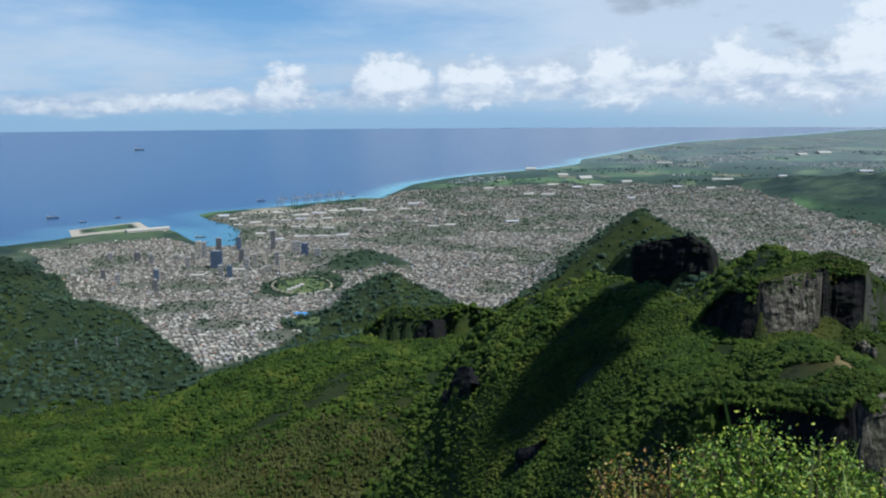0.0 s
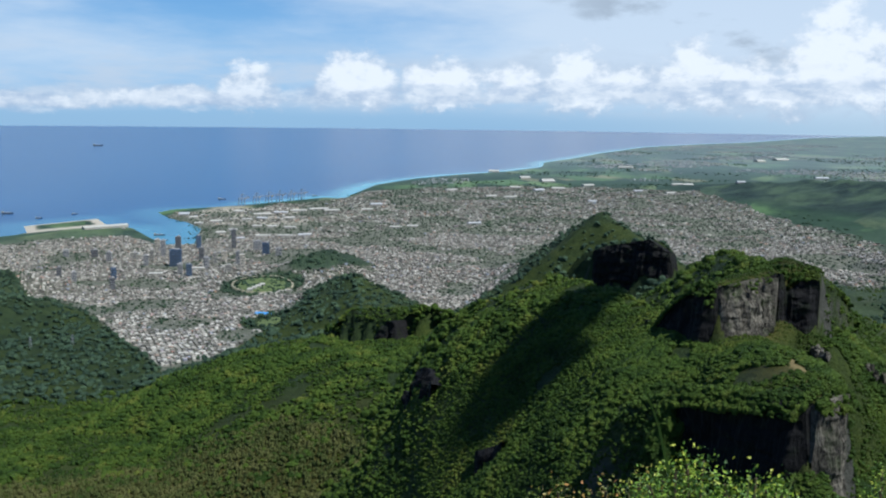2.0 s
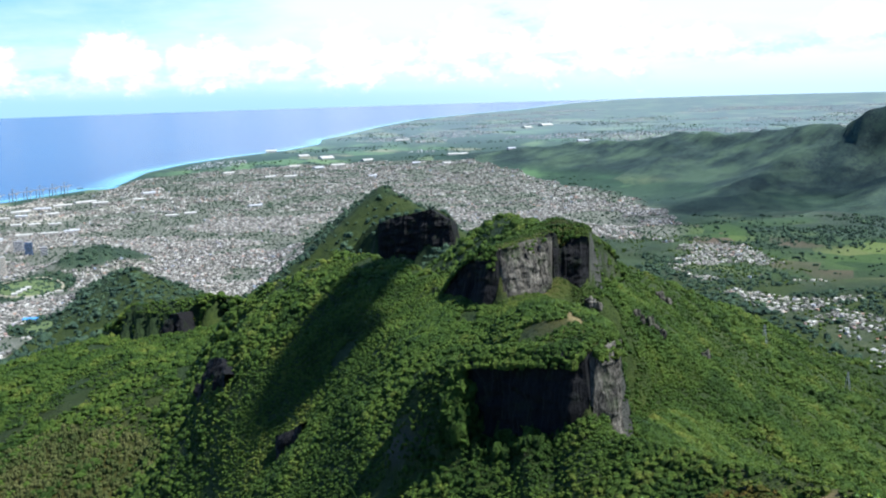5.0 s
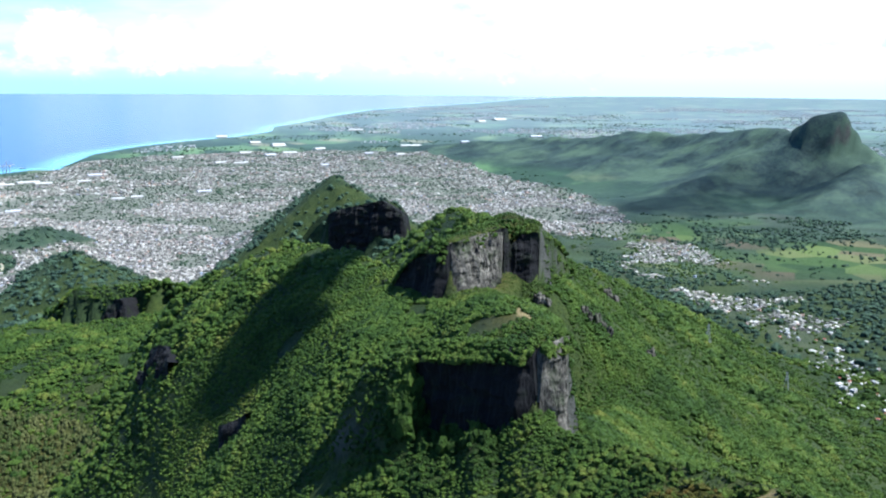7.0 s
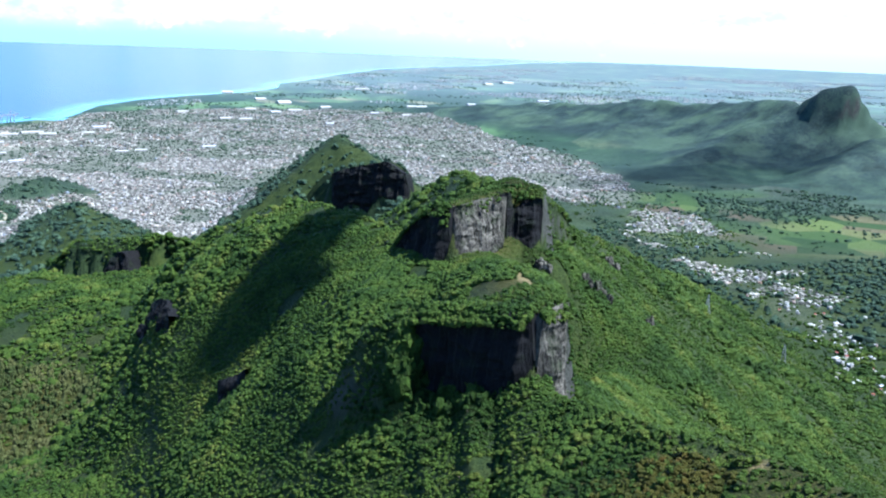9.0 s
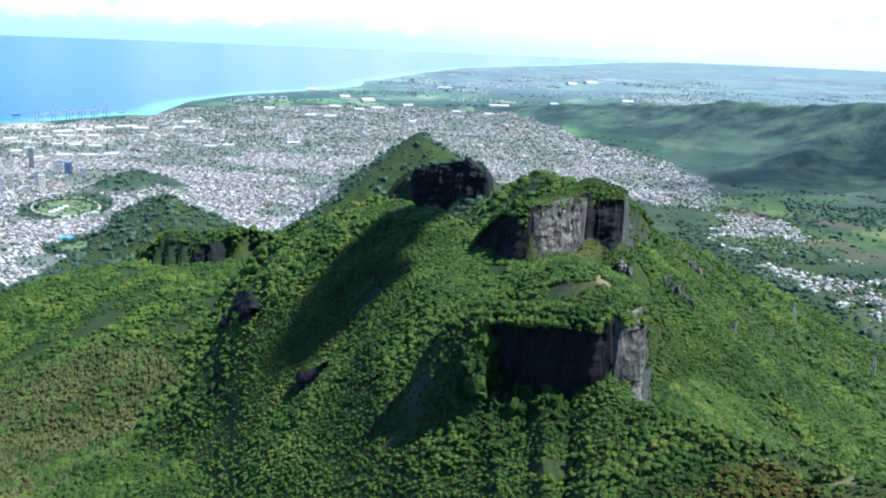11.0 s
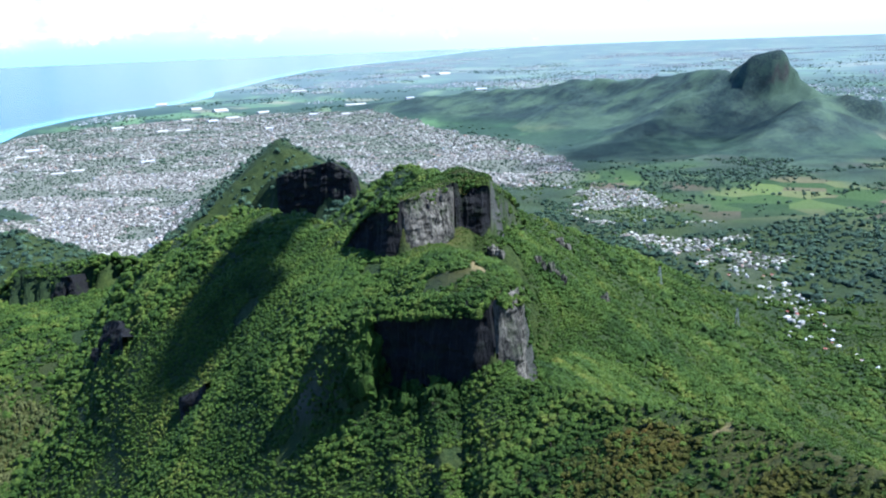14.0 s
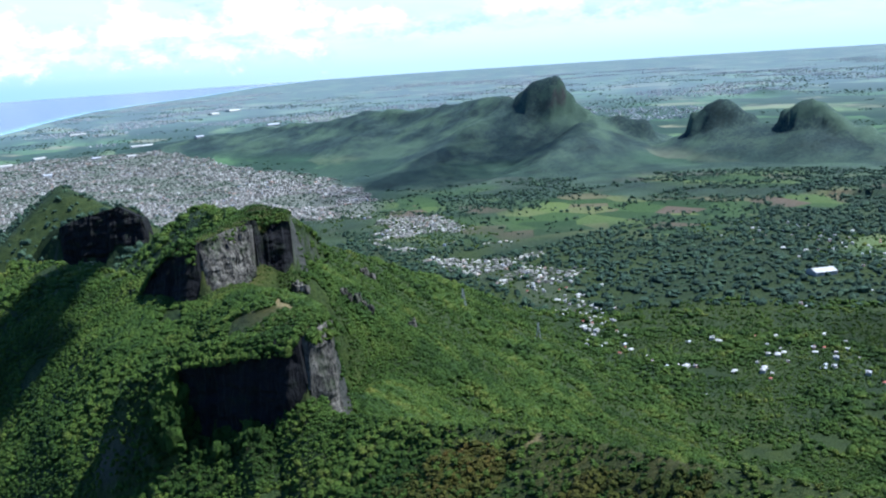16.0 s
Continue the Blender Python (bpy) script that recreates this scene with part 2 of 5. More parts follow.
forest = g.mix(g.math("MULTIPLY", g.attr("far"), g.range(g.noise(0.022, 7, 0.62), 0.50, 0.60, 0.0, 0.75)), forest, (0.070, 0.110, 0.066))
forest = g.mix(g.attr("scrub"), forest, scrub)
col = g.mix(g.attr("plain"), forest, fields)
col = g.mix(g.attr("meadow"), col, near_fields)
col = g.mix(g.attr("dry"), col, dry)
col = g.mix(g.attr("town"), col, town)
col = g.mix(g.attr("path"), col, (0.19, 0.15, 0.065))
col = g.mix(g.attr("sand"), col, g.mix(_mid, (0.30, 0.27, 0.21), (0.52, 0.48, 0.40)))
steep = g.range(g.normal_z(), 0.40, 0.28)
col = g.mix(steep, col, g.mix(_mid, (0.012, 0.014, 0.011), (0.10, 0.10, 0.085)))
g.color(col)
# Gloss and sheen grow with distance, standing in for haze on the plain
g.put(g.range(g.attr("haze_sheen"), 0.0, 1.0, 0.8, 0.40), g.b.inputs["Roughness"])
g.put(g.range(g.attr("haze_sheen"), 0.0, 1.0, 0.15, 0.42), g.b.inputs["Specular IOR Level"])
g.bump(g.math("MULTIPLY", g.math("ADD", _mid, g.math("ADD", g.math("MULTIPLY", _fine, 0.6), g.math("MULTIPLY", _vf, 0.25))), g.math("SUBTRACT", 1.0, g.attr("plain"))), 0.8, 0.6)
g.put(g.math("MULTIPLY", g.attr("haze_sheen"), 0.18), g.b.inputs["Sheen Weight"])
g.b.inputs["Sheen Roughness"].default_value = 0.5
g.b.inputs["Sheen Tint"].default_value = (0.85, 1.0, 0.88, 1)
LAND = g.m

w = Mat("sea_water", 0.22, 0.3)
_sw = w.noise(0.012, 5, 0.6, (1, 0.35, 1))
shoal = w.attr("shoal")
w.color(w.mix(shoal, w.mix(w.range(_sw, 0.35, 0.65), (0.009, 0.058, 0.165), (0.013, 0.076, 0.195)), (0.13, 0.38, 0.46)))
w.bump(w.noise(0.35, 6, 0.65), 0.015, 0.3)
SEA = w.m


def foliage(name, stops, bright=1.0):
    """Leaf colour drifts from stand to stand, and a little from crown to crown."""
    lf = Mat(name, 0.7, 0.10)
    drift = lf.math("ADD", lf.math("MULTIPLY", lf.range(lf.noise(0.16, 6, 0.62), 0.36, 0.64), 0.72), lf.math("MULTIPLY", lf.island(), 0.30))
    lc = lf.ramp(drift, [(p, tuple(v * bright for v in c)) for p, c in stops])
    fine = lf.range(lf.noise(3.4, 6, 0.7), 0.32, 0.66, 0.45, 1.35)
    join = lf.t.nodes.new("ShaderNodeCombineColor")
    for k in range(3):
        lf.t.links.new(fine, join.inputs[k])
    lf.color(lf.mix(1.0, lc, join.outputs[0], "MULTIPLY"))
    lf.bump(lf.noise(7.0, 5, 0.7), 1.0, 0.2)
    return lf.m


FOLIAGE = foliage("tree_foliage", faded([(0.0, (0.0112, 0.0333, 0.0034)), (0.35, (0.0281, 0.0713, 0.0067)), (0.7, (0.0505, 0.1070, 0.0101)), (0.93, (0.0780, 0.1300, 0.0141)), (1.0, (0.0950, 0.1400, 0.0170))]))
# Bluer, lifted greens: the haze before distant trees is put into their colour
HAZED_FOLIAGE = foliage("hazed_tree_foliage", [(0.0, (0.019, 0.037, 0.026)), (0.5, (0.038, 0.067, 0.042)), (1.0, (0.072, 0.114, 0.058))])
OLIVE_FOLIAGE = foliage("olive_plantation_foliage", faded([(0.0, (0.0278, 0.0539, 0.0096)), (0.5, (0.0480, 0.0755, 0.0144)), (1.0, (0.0758, 0.1005, 0.0240))]), 1.25)
RUST_FOLIAGE = foliage("rust_scrub_foliage", [(0.0, (0.030, 0.046, 0.008)), (0.45, (0.056, 0.062, 0.010)), (0.80, (0.074, 0.066, 0.011)), (0.95, (0.092, 0.056, 0.010)), (1.0, (0.105, 0.073, 0.012))])

# ---- terrain ----
rng = np.random.default_rng(7)
TABLE = rng.random((256, 256))


def vnoise(x, y):
    """Smooth value noise on a unit lattice."""
    xi, yi = np.floor(x).astype(int), np.floor(y).astype(int)
    fx, fy = x - xi, y - yi
    fx, fy = fx * fx * (3 - 2 * fx), fy * fy * (3 - 2 * fy)
    a, b = TABLE[xi % 256, yi % 256], TABLE[(xi + 1) % 256, yi % 256]
    c, d = TABLE[xi % 256, (yi + 1) % 256], TABLE[(xi + 1) % 256, (yi + 1) % 256]
    return (a + (b - a) * fx) * (1 - fy) + (c + (d - c) * fx) * fy


def fbm(x, y, scale, octaves=4, gain=0.5):
    v, amp, total = 0, 1.0, 0
    for k in range(octaves):
        v = v + amp * (vnoise(x / scale + 17.3 * k, y / scale - 9.1 * k) - 0.5)
        total += amp
        amp, scale = amp * gain, scale / 2.03
    return v / total


def ridged(x, y, scale, octaves=3):
    v, amp = 0, 1.0
    for k in range(octaves):
        v = v + amp * (1 - np.abs(2 * vnoise(x / scale + 5.7 * k, y / scale + 31.0 * k) - 1))
        amp, scale = amp * 0.5, scale / 2.1
    return v / 1.75 - 0.5


def polar(az, r):
    a = np.radians(az)
    return np.sin(a) * r, np.cos(a) * r


def smooth(v, lo, hi):
    t = np.clip((v - lo) / (hi - lo), 0, 1)
    return t * t * (3 - 2 * t)


def along(x, y, pts):
    """Distance to a line of (azimuth, range, height[, width]) and the values of the nearest place on it."""
    best = np.full(x.shape, 1e9)
    vals = [np.zeros(x.shape) for _ in range(len(pts[0]) - 2)]
    q = [(*polar(p[0], p[1]), *p[2:]) for p in pts]
    for a, b in zip(q, q[1:]):
        ux, uy = b[0] - a[0], b[1] - a[1]
        t = np.clip(((x - a[0]) * ux + (y - a[1]) * uy) / (ux * ux + uy * uy), 0, 1)
        d = np.hypot(x - a[0] - t * ux, y - a[1] - t * uy)
        near = d < best
        best = np.where(near, d, best)
        for v, va, vb in zip(vals, a[2:], b[2:]):
            v[near] = (va + (vb - va) * t)[near]
    return best, vals


def front_of(x, y, a, b):
    """Signed distance to the camera's side of the line from a to b (azimuth, range)."""
    (ax, ay), (bx, by) = polar(*a), polar(*b)
    nx, ny = by - ay, ax - bx
    n = math.hypot(nx, ny)
    s = ((x - ax) * nx + (y - ay) * ny) / n
    return s if (-ax * nx - ay * ny) > 0 else -s


def inside(x, y, poly):
    """Which points lie in a polygon of (x, y)."""
    hit = np.zeros(x.shape, bool)
    for (ax, ay), (bx, by) in zip(poly, poly[1:] + poly[:1]):
        if ay != by:
            hit ^= ((ay > y) != (by > y)) & (x < (bx - ax) * (y - ay) / (by - ay) + ax)
    return hit


# The coast, from the near west shore round the harbour and up to the far north
COAST = [(-900, 300), (-420, 500), (-274, 556), (-251, 586), (-248, 598), (-264, 632), (-230, 680), (-208, 637), (-188, 626), (-163, 578),
         (-147, 550), (-129, 551), (-135, 587), (-141, 625), (-158, 660), (-178, 686), (-197, 724), (-192, 748), (-142, 787),
         (-104, 836), (-78, 868), (-58, 860), (-50, 925), (-34, 1032), (10, 1134), (70, 1220), (150, 1308), (215, 1425),
         (240, 1565), (330, 1750), (420, 1970), (640, 2420), (900, 2750), (1180, 3050), (1700, 3780), (2600, 4700), (2600, 9000), (-9000, 9000), (-9000, 300)]


def sea_depth(x, y):
    """Distance from the shore, positive over the sea."""
    d = np.full(x.shape, 1e9)
    for (ax, ay), (bx, by) in zip(COAST[:36], COAST[1:37]):
        ux, uy = bx - ax, by - ay
        t = np.clip(((x - ax) * ux + (y - ay) * uy) / (ux * ux + uy * uy), 0, 1)
        d = np.minimum(d, np.hypot(x - ax - t * ux, y - ay - t * uy))
    return np.where(inside(x, y, COAST), d, -d)


# Ridge lines: azimuth, range, height, half width of the slope
BLOCK = [(26.2, 65.4, 61.5, 24), (25.0, 70, 61.3, 24), (24.0, 76, 60.7, 24), (21.6, 91, 58.6, 26), (20, 108, 57, 26)]
SCARP = [(25.6, 63.8, 61.3, 22), (22.0, 67.0, 60.4, 20), (18.2, 69.5, 59.2, 17), (16.2, 72, 57.6, 15)]
HEAD = [(20.0, 94.5, 63.2, 26), (22.6, 103.5, 63.7, 26), (23.8, 112, 63.0, 25)]
HORN = [(24.9, 104.4, 64.0, 14), (23.6, 106.5, 64.4, 16), (23.4, 114, 63.4, 18)]
KNOB = [(22.5, 118, 62.2, 40), (20.8, 132, 61.4, 46), (18.8, 150, 57.0, 50)]
BACK = [(19.0, 150, 57, 60), (17.4, 205, 44, 46), (16.4, 240, 36, 38), (14.6, 300, 37, 34)]
APRON = [(22.1, 97.0, 57.4, 16), (23.2, 101.0, 59.2, 14), (24.2, 101.2, 58.4, 14), (25.6, 100.2, 57.4, 16)]
CASTLE = [(16.7, 251, 44.6, 24), (15.6, 252, 47.2, 24), (13.4, 258, 44.4, 22), (12.2, 262, 42.0, 20)]
CONE = [(15.8, 305, 35.0, 42), (14.2, 318, 40.5, 44), (12.4, 330, 45.6, 42), (10.8, 348, 38.5, 32), (9.2, 382, 27.0, 21), (7.8, 422, 14.0, 14), (6.7, 460, 5.0, 10)]
WESTEDGE = [(6.0, 168, 44, 30), (2.6, 192, 38.2, 26), (-0.6, 202, 36.0, 26), (-3.4, 210, 34.0, 22), (-5.4, 230, 22, 26)]
WESTBENCH = [(3.4, 174, 33.6, 66), (1.0, 182, 32.2, 68), (-2.0, 192, 30.6, 66), (-4.8, 202, 27.0, 60)]
WOODSPUR = [(-1.9, 285, 17, 34), (-3.4, 330, 20.3, 27), (-4.4, 350, 16, 24), (-6.4, 372, 6, 18)]
FORT = [(-5.8, 452, 8.6, 17), (-4.6, 458, 9.6, 19), (-3.8, 462, 7.5, 15)]
EASTSPUR = [(23.5, 112, 61.0, 60), (28.2, 136, 52.6, 58), (32.6, 170, 40.6, 56), (36.5, 195, 29, 56), (41, 205, 20, 60)]
EASTRIB = [(28.0, 72, 52, 60), (31.5, 100, 44, 56), (36, 130, 34, 50), (41, 150, 25, 46)]
WESTHILL = [(-60, 300, 40, 90), (-38, 330, 28, 80), (-27, 350, 19.5, 60), (-22.0, 348, 11, 42), (-19.5, 345, 6, 36)]
WESTWOOD = [(-60, 480, 50, 110), (-33, 430, 30, 60), (-26.4, 424, 20.8, 38), (-24.2, 432, 10, 24)]
LONG = [(16, 1010, 6, 90), (22.2, 900, 19.6, 80), (26, 860, 27.5, 75), (29.8, 820, 31.6, 72), (34.5, 760, 38.2, 72), (37.6, 725, 40.5, 72), (39.8, 700, 45.0, 68), (41.0, 684, 42.0, 64),
        (44.4, 676, 34.0, 62), (46.0, 676, 26.0, 56), (48.2, 684, 17, 48), (50, 690, 10, 44)]
LONGRIB = [(40.0, 690, 40, 45), (36.5, 640, 24, 50), (33.5, 590, 9, 50)]
LONGRIB_B = [(45.2, 670, 32, 45), (43.0, 610, 19, 50), (41.0, 560, 8, 45)]
LONGRIB_C = [(33.0, 780, 34, 50), (29.5, 720, 18, 50), (27.0, 690, 6, 50)]
THUMB = [(40.5, 688, 43.0, 16), (40.9, 684, 49.5, 15), (41.6, 680, 54.4, 22), (42.75, 676, 57.2, 22), (43.1, 675, 54.0, 16), (43.4, 675, 44.0, 10)]
LEDGE = [(43.6, 676, 37.0, 22), (44.4, 672, 34.6, 20), (45.4, 668, 30.8, 17), (46.7, 664, 28.2, 15), (47.9, 660, 25.6, 12)]
TWINS = [(50.2, 645, 15, 44), (52.5, 640, 25, 44), (54.6, 634, 22, 42), (56.2, 626, 22, 42), (58, 620, 27, 46), (60.5, 612, 18, 46), (63, 600, 12, 46)]
TWIN_A = [(51.25, 640, 28.5, 9), (51.9, 640, 34.0, 12), (52.6, 640, 37.0, 12), (53.5, 640, 34.2, 13), (54.2, 640, 28.0, 11)]
TWIN_B = [(56.5, 622, 31.5, 10), (57.1, 620, 36.8, 12), (57.75, 619, 39.4, 10), (58.4, 618, 36.8, 12), (59.0, 617, 31.5, 14), (60.1, 616, 21.0, 18)]
KNOLL = [(54.9, 1300, 9.5, 30), (56.0, 1310, 8.5, 30)]
EASTWALL = [(85, 130, 34, 60), (95, 400, 60, 150), (85, 620, 50, 150), (72, 700, 25, 120)]
SOUTH = [(-150, 120, 76, 90), (180, 14, 77.5, 60), (150, 120, 72, 90), (110, 260, 62, 120)]


def raised(x, y, line, power=1.0, cut=None, steep=6.0, ease=None):
    d, (z, wd) = along(x, y, line)
    v = z * np.exp(-((d / wd) ** power))
    if cut is not None:
        if ease is not None:
            steep = 1.1 + (steep - 1.1) * smooth(np.degrees(np.arctan2(x, y)), *ease)
        v = v - steep * np.maximum(0, cut(x, y) + 0.3 + 0.9 * fbm(x, y, 4.0, 3))
    return v


def cut_block(x, y):
    edge = np.maximum(front_of(x, y, (25.4, 62.8), (16.0, 70.0)), front_of(x, y, (25.4, 62.8), (27.6, 66.5)))
    return np.maximum(edge, -front_of(x, y, (27.6, 66.5), (25.9, 82)))


def cut_head(x, y):
    edge = np.maximum(front_of(x, y, (19.8, 93.0), (14.5, 104.5)), front_of(x, y, (19.8, 93.0), (23.4, 102.0)))
    return edge


def cut_horn(x, y):
    edge = np.maximum(front_of(x, y, (25.3, 102.0), (22.4, 101.8)), front_of(x, y, (25.3, 102.0), (26.1, 105.5)))
    return np.maximum(edge, -0.5 * front_of(x, y, (25.8, 105.6), (24.4, 124)))


def cut_west(x, y):
    return np.maximum(front_of(x, y, (3.4, 184.5), (-0.6, 197.0)), front_of(x, y, (-0.6, 197.0), (-4.0, 203.0)))


def cut_castle(x, y):
    return np.maximum(front_of(x, y, (17.0, 248.5), (12.0, 259)), -front_of(x, y, (17.0, 248.5), (16.4, 262)))


def dome(x, y, r, az):
    """The broad wooded west flank of the ridge, falling ever steeper to the west, and the saddle below the summit."""
    eff = np.degrees(np.arcsin(np.clip(np.sin(np.radians(az)) * np.minimum(r, 100) / 100, -1, 1)))
    az = eff + (az - eff) * smooth(az, 17, 26)
    high = np.interp(az, [-20, -12, -7, -3, 0, 2, 4, 8, 12, 17, 21, 27, 34, 42, 50, 60, 75], [4, 11, 18, 27, 35.5, 43, 48.4, 54.6, 57.6, 59.2, 59.0, 57.0, 59.2, 60.2, 62.4, 64.0, 66])
    low = np.interp(az, [-20, -12, -7, -4, 0, 3, 6, 8, 11, 17, 21, 27, 34, 42, 50, 60, 75], [4, 10, 17, 22.5, 31.5, 38.5, 45.0, 49.5, 54.6, 57.6, 56.6, 56.4, 58.6, 60.2, 62.4, 64.0, 66])
    top = low + (high - low) * smooth(r, 94, 124)
    back = np.interp(az, [-4, 2, 4.2, 10.4, 15.5, 20, 23, 27, 34, 42, 50, 60, 75], [150, 153, 148, 130, 108, 97, 84, 60, 50.5, 44.5, 37, 32.5, 28])
    start = np.interp(az, [15, 21, 27, 34, 42, 50, 60], [80, 72, 58, 50, 44, 36, 32])
    fall = np.interp(az, [8, 15, 21, 27, 34], [0.17, 0.2, 0.22, 0.12, 0.10])
    away = np.interp(az, [15, 25, 32, 45], [0.62, 0.7, 0.8, 0.85])
    return top - fall * np.maximum(0, start - r) - away * np.maximum(0, r - back)


def height(x, y):
    r = np.hypot(x, y)
    az = np.degrees(np.arctan2(x, y))
    warp_x, warp_y = x + 9 * fbm(x, y, 60, 3) * smooth(r, 130, 300), y + 9 * fbm(y, x, 60, 3) * smooth(r, 130, 300)
    sd = sea_depth(x, y)
    inland = np.clip(-sd, -200, 4000)
    base = 0.5 + 3.0 * smooth(inland, 5, 500)
    base = base + np.maximum(0, 400 - r) * 0.055 + 1.0 * fbm(x, y, 70, 3) * smooth(inland, 10, 80)
    base = base + 6 * smooth(az, 30, 60) * smooth(r, 60, 300) * smooth(r, 700, 420)
    z = base
    wob = az + 2.4 * fbm(x, y, 24, 3) * smooth(r, 60, 90) * smooth(az, 28, 20)
    z = np.maximum(z, dome(x, y, r + 7 * fbm(x, y, 20, 3) * smooth(az, 30, 18), wob))
    for line, power in ((KNOB, 1.2), (BACK, 1.15), (EASTSPUR, 1.1), (EASTRIB, 1.2), (EASTWALL, 1.0), (SOUTH, 1.0)):
        z = np.maximum(z, raised(x, y, line, power))
    z = np.maximum(np.maximum(z, raised(x, y, WESTBENCH, 2.0)), raised(x, y, WESTEDGE, 1.2, cut_west, 5.0))
    for line, power in ((CONE, 1.35), (WOODSPUR, 1.3), (FORT, 1.5), (WESTHILL, 1.3), (WESTWOOD, 1.4), (LONG, 1.2), (LONGRIB, 1.3), (LONGRIB_B, 1.3), (LONGRIB_C, 1.3),
                        (TWINS, 1.3), (THUMB, 4.0), (LEDGE, 2.4), (TWIN_A, 4.0), (TWIN_B, 4.0), (KNOLL, 1.5)):
        z = np.maximum(z, raised(warp_x, warp_y, line, power))
    z = np.maximum(z, 78.4 - 1.05 * r)
    over = np.clip((z - base) / 25, 0, 1)
    gully = ridged(warp_x, warp_y, 52, 4) * 11.0 * smooth(r, 150, 420) * over
    z = z + gully + over * (1.6 * fbm(x, y, 12, 4) * smooth(r, 20, 60) + 0.3 * fbm(x, y, 2.6, 3) * smooth(r, 6, 25))
    small = 0.5 * fbm(x, y, 6, 3)
    z = np.maximum(z, raised(x, y, BLOCK, 2.0, cut_block, 6.0, (17.0, 18.6)) + small)
    z = np.maximum(z, raised(x, y, SCARP, 2.0, cut_block, 6.0, (17.0, 18.6)) + small)
    z = np.maximum(z, raised(x, y, HEAD, 2.0, cut_head) + small)
    z = np.maximum(z, raised(x, y, APRON, 2.0) + small)
    z = np.maximum(z, raised(x, y, HORN, 2.0, cut_horn) + small)
    z = np.maximum(z, raised(x, y, CASTLE, 2.0, cut_castle, 5.0) + 2 * small)
    z = np.where(sd > -12, np.minimum(z, -sd * 0.06), z)
    z = np.where(sd > 0, np.maximum(-sd * 0.06, -3.0), z)
    z = np.where(r < 4, np.minimum(z, 78.6), z)
    d = np.hypot(x + 0.06 - 0.14 * np.minimum(0, y), np.maximum(0, y + 0.16))
    crest = 79.765 - 0.66 * np.maximum(0, d - 0.10) - 0.25 * np.maximum(0, np.abs(x) - 0.4) + 0.03 * fbm(x, y, 0.25, 4)
    return np.where(r < 8, np.maximum(z, np.where(y < -3, crest - 0.25 * (-3 - y), crest)), z)


def mesh_from(name, verts, faces, mat, smooth_faces=True):
    """A mesh from arrays: verts (n, 3), faces (m, 3 or 4)."""
    me = bpy.data.meshes.new(name)
    k = faces.shape[1]
    me.vertices.add(len(verts))
    me.vertices.foreach_set("co", verts.astype(np.float32).ravel())
    me.loops.add(faces.size)
    me.loops.foreach_set("vertex_index", faces.astype(np.int32).ravel())
    me.polygons.add(len(faces))
    me.polygons.foreach_set("loop_start", np.arange(0, faces.size, k, dtype=np.int32))
    me.polygons.foreach_set("loop_total", np.full(len(faces), k, dtype=np.int32))
    me.polygons.foreach_set("use_smooth", np.full(len(faces), smooth_faces))
    me.update(calc_edges=True)
    me.validate()
    if mat:
        me.materials.append(mat)
    return me


def put_attr(me, name, values):
    a = me.attributes.new(name, "FLOAT", "POINT")
    a.data.foreach_set("value", values.astype(np.float32).ravel())


def ring_grid(az, rad):
    """Quads of a closed fan of rings."""
    na, nr = len(az), len(rad)
    i = np.arange(na * (nr - 1)).reshape(nr - 1, na)
    j = (i // na) * na + (i % na + 1) % na
    return np.stack([i, j, j + na, i + na], -1).reshape(-1, 4)


AZ = np.concatenate([np.arange(-180, -36, 3.0), np.arange(-36, 68, 0.19), np.arange(68, 180, 3.0)])
RAD = np.concatenate([np.geomspace(0.05, 24, 40, endpoint=False), np.geomspace(24, 420, 190, endpoint=False), np.geomspace(420, 1200, 170, endpoint=False), np.geomspace(1200, 4990, 90)])
GA, GR = np.meshgrid(AZ, RAD)
GX, GY = polar(GA, GR)
GZ = height(GX, GY)

# Zones: town, meadow, dry grass, far plain, bare path
TOWN = [polar(a, r) for a, r in ((-25.5, 585), (-24.2, 470), (-22.6, 404), (-19, 345), (-16.8, 280), (-15.2, 244), (-13.4, 242), (-11.0, 270), (-9.0, 304), (-6.6, 340), (-6.4, 385), (-4.4, 400), (-2.4, 388),
                                 (-1.0, 362), (1.0, 340), (3, 332), (5.5, 336), (7.4, 372), (7.4, 420), (6.6, 480), (9.0, 530), (12, 560), (18, 470), (24, 470), (28, 455), (31, 470), (30, 560), (27, 640), (22, 760), (18, 900), (14, 1000),
                                 (8, 1020), (2, 990), (-2, 960), (-4, 860), (-10, 775), (-14.4, 752), (-15.0, 730), (-14.2, 690), (-13.2, 640), (-13.4, 565), (-15.5, 560), (-17, 610), (-21, 620))]
STRIP = [(27, 500, 0, 30), (31, 430, 0, 34), (34.5, 372, 0, 26), (37.5, 322, 0, 22), (41, 272, 0, 16), (43.2, 236, 0, 11), (45.0, 206, 0, 7), (46.5, 180, 0, 5)]
HAMLET = [(55, 340, 0, 26), (59.5, 310, 0, 24), (62, 280, 0, 22), (66, 262, 0, 20)]
LOW = [(52.5, 196, 0, 9), (55.5, 186, 0, 10), (60, 178, 0, 12), (64, 176, 0, 12)]


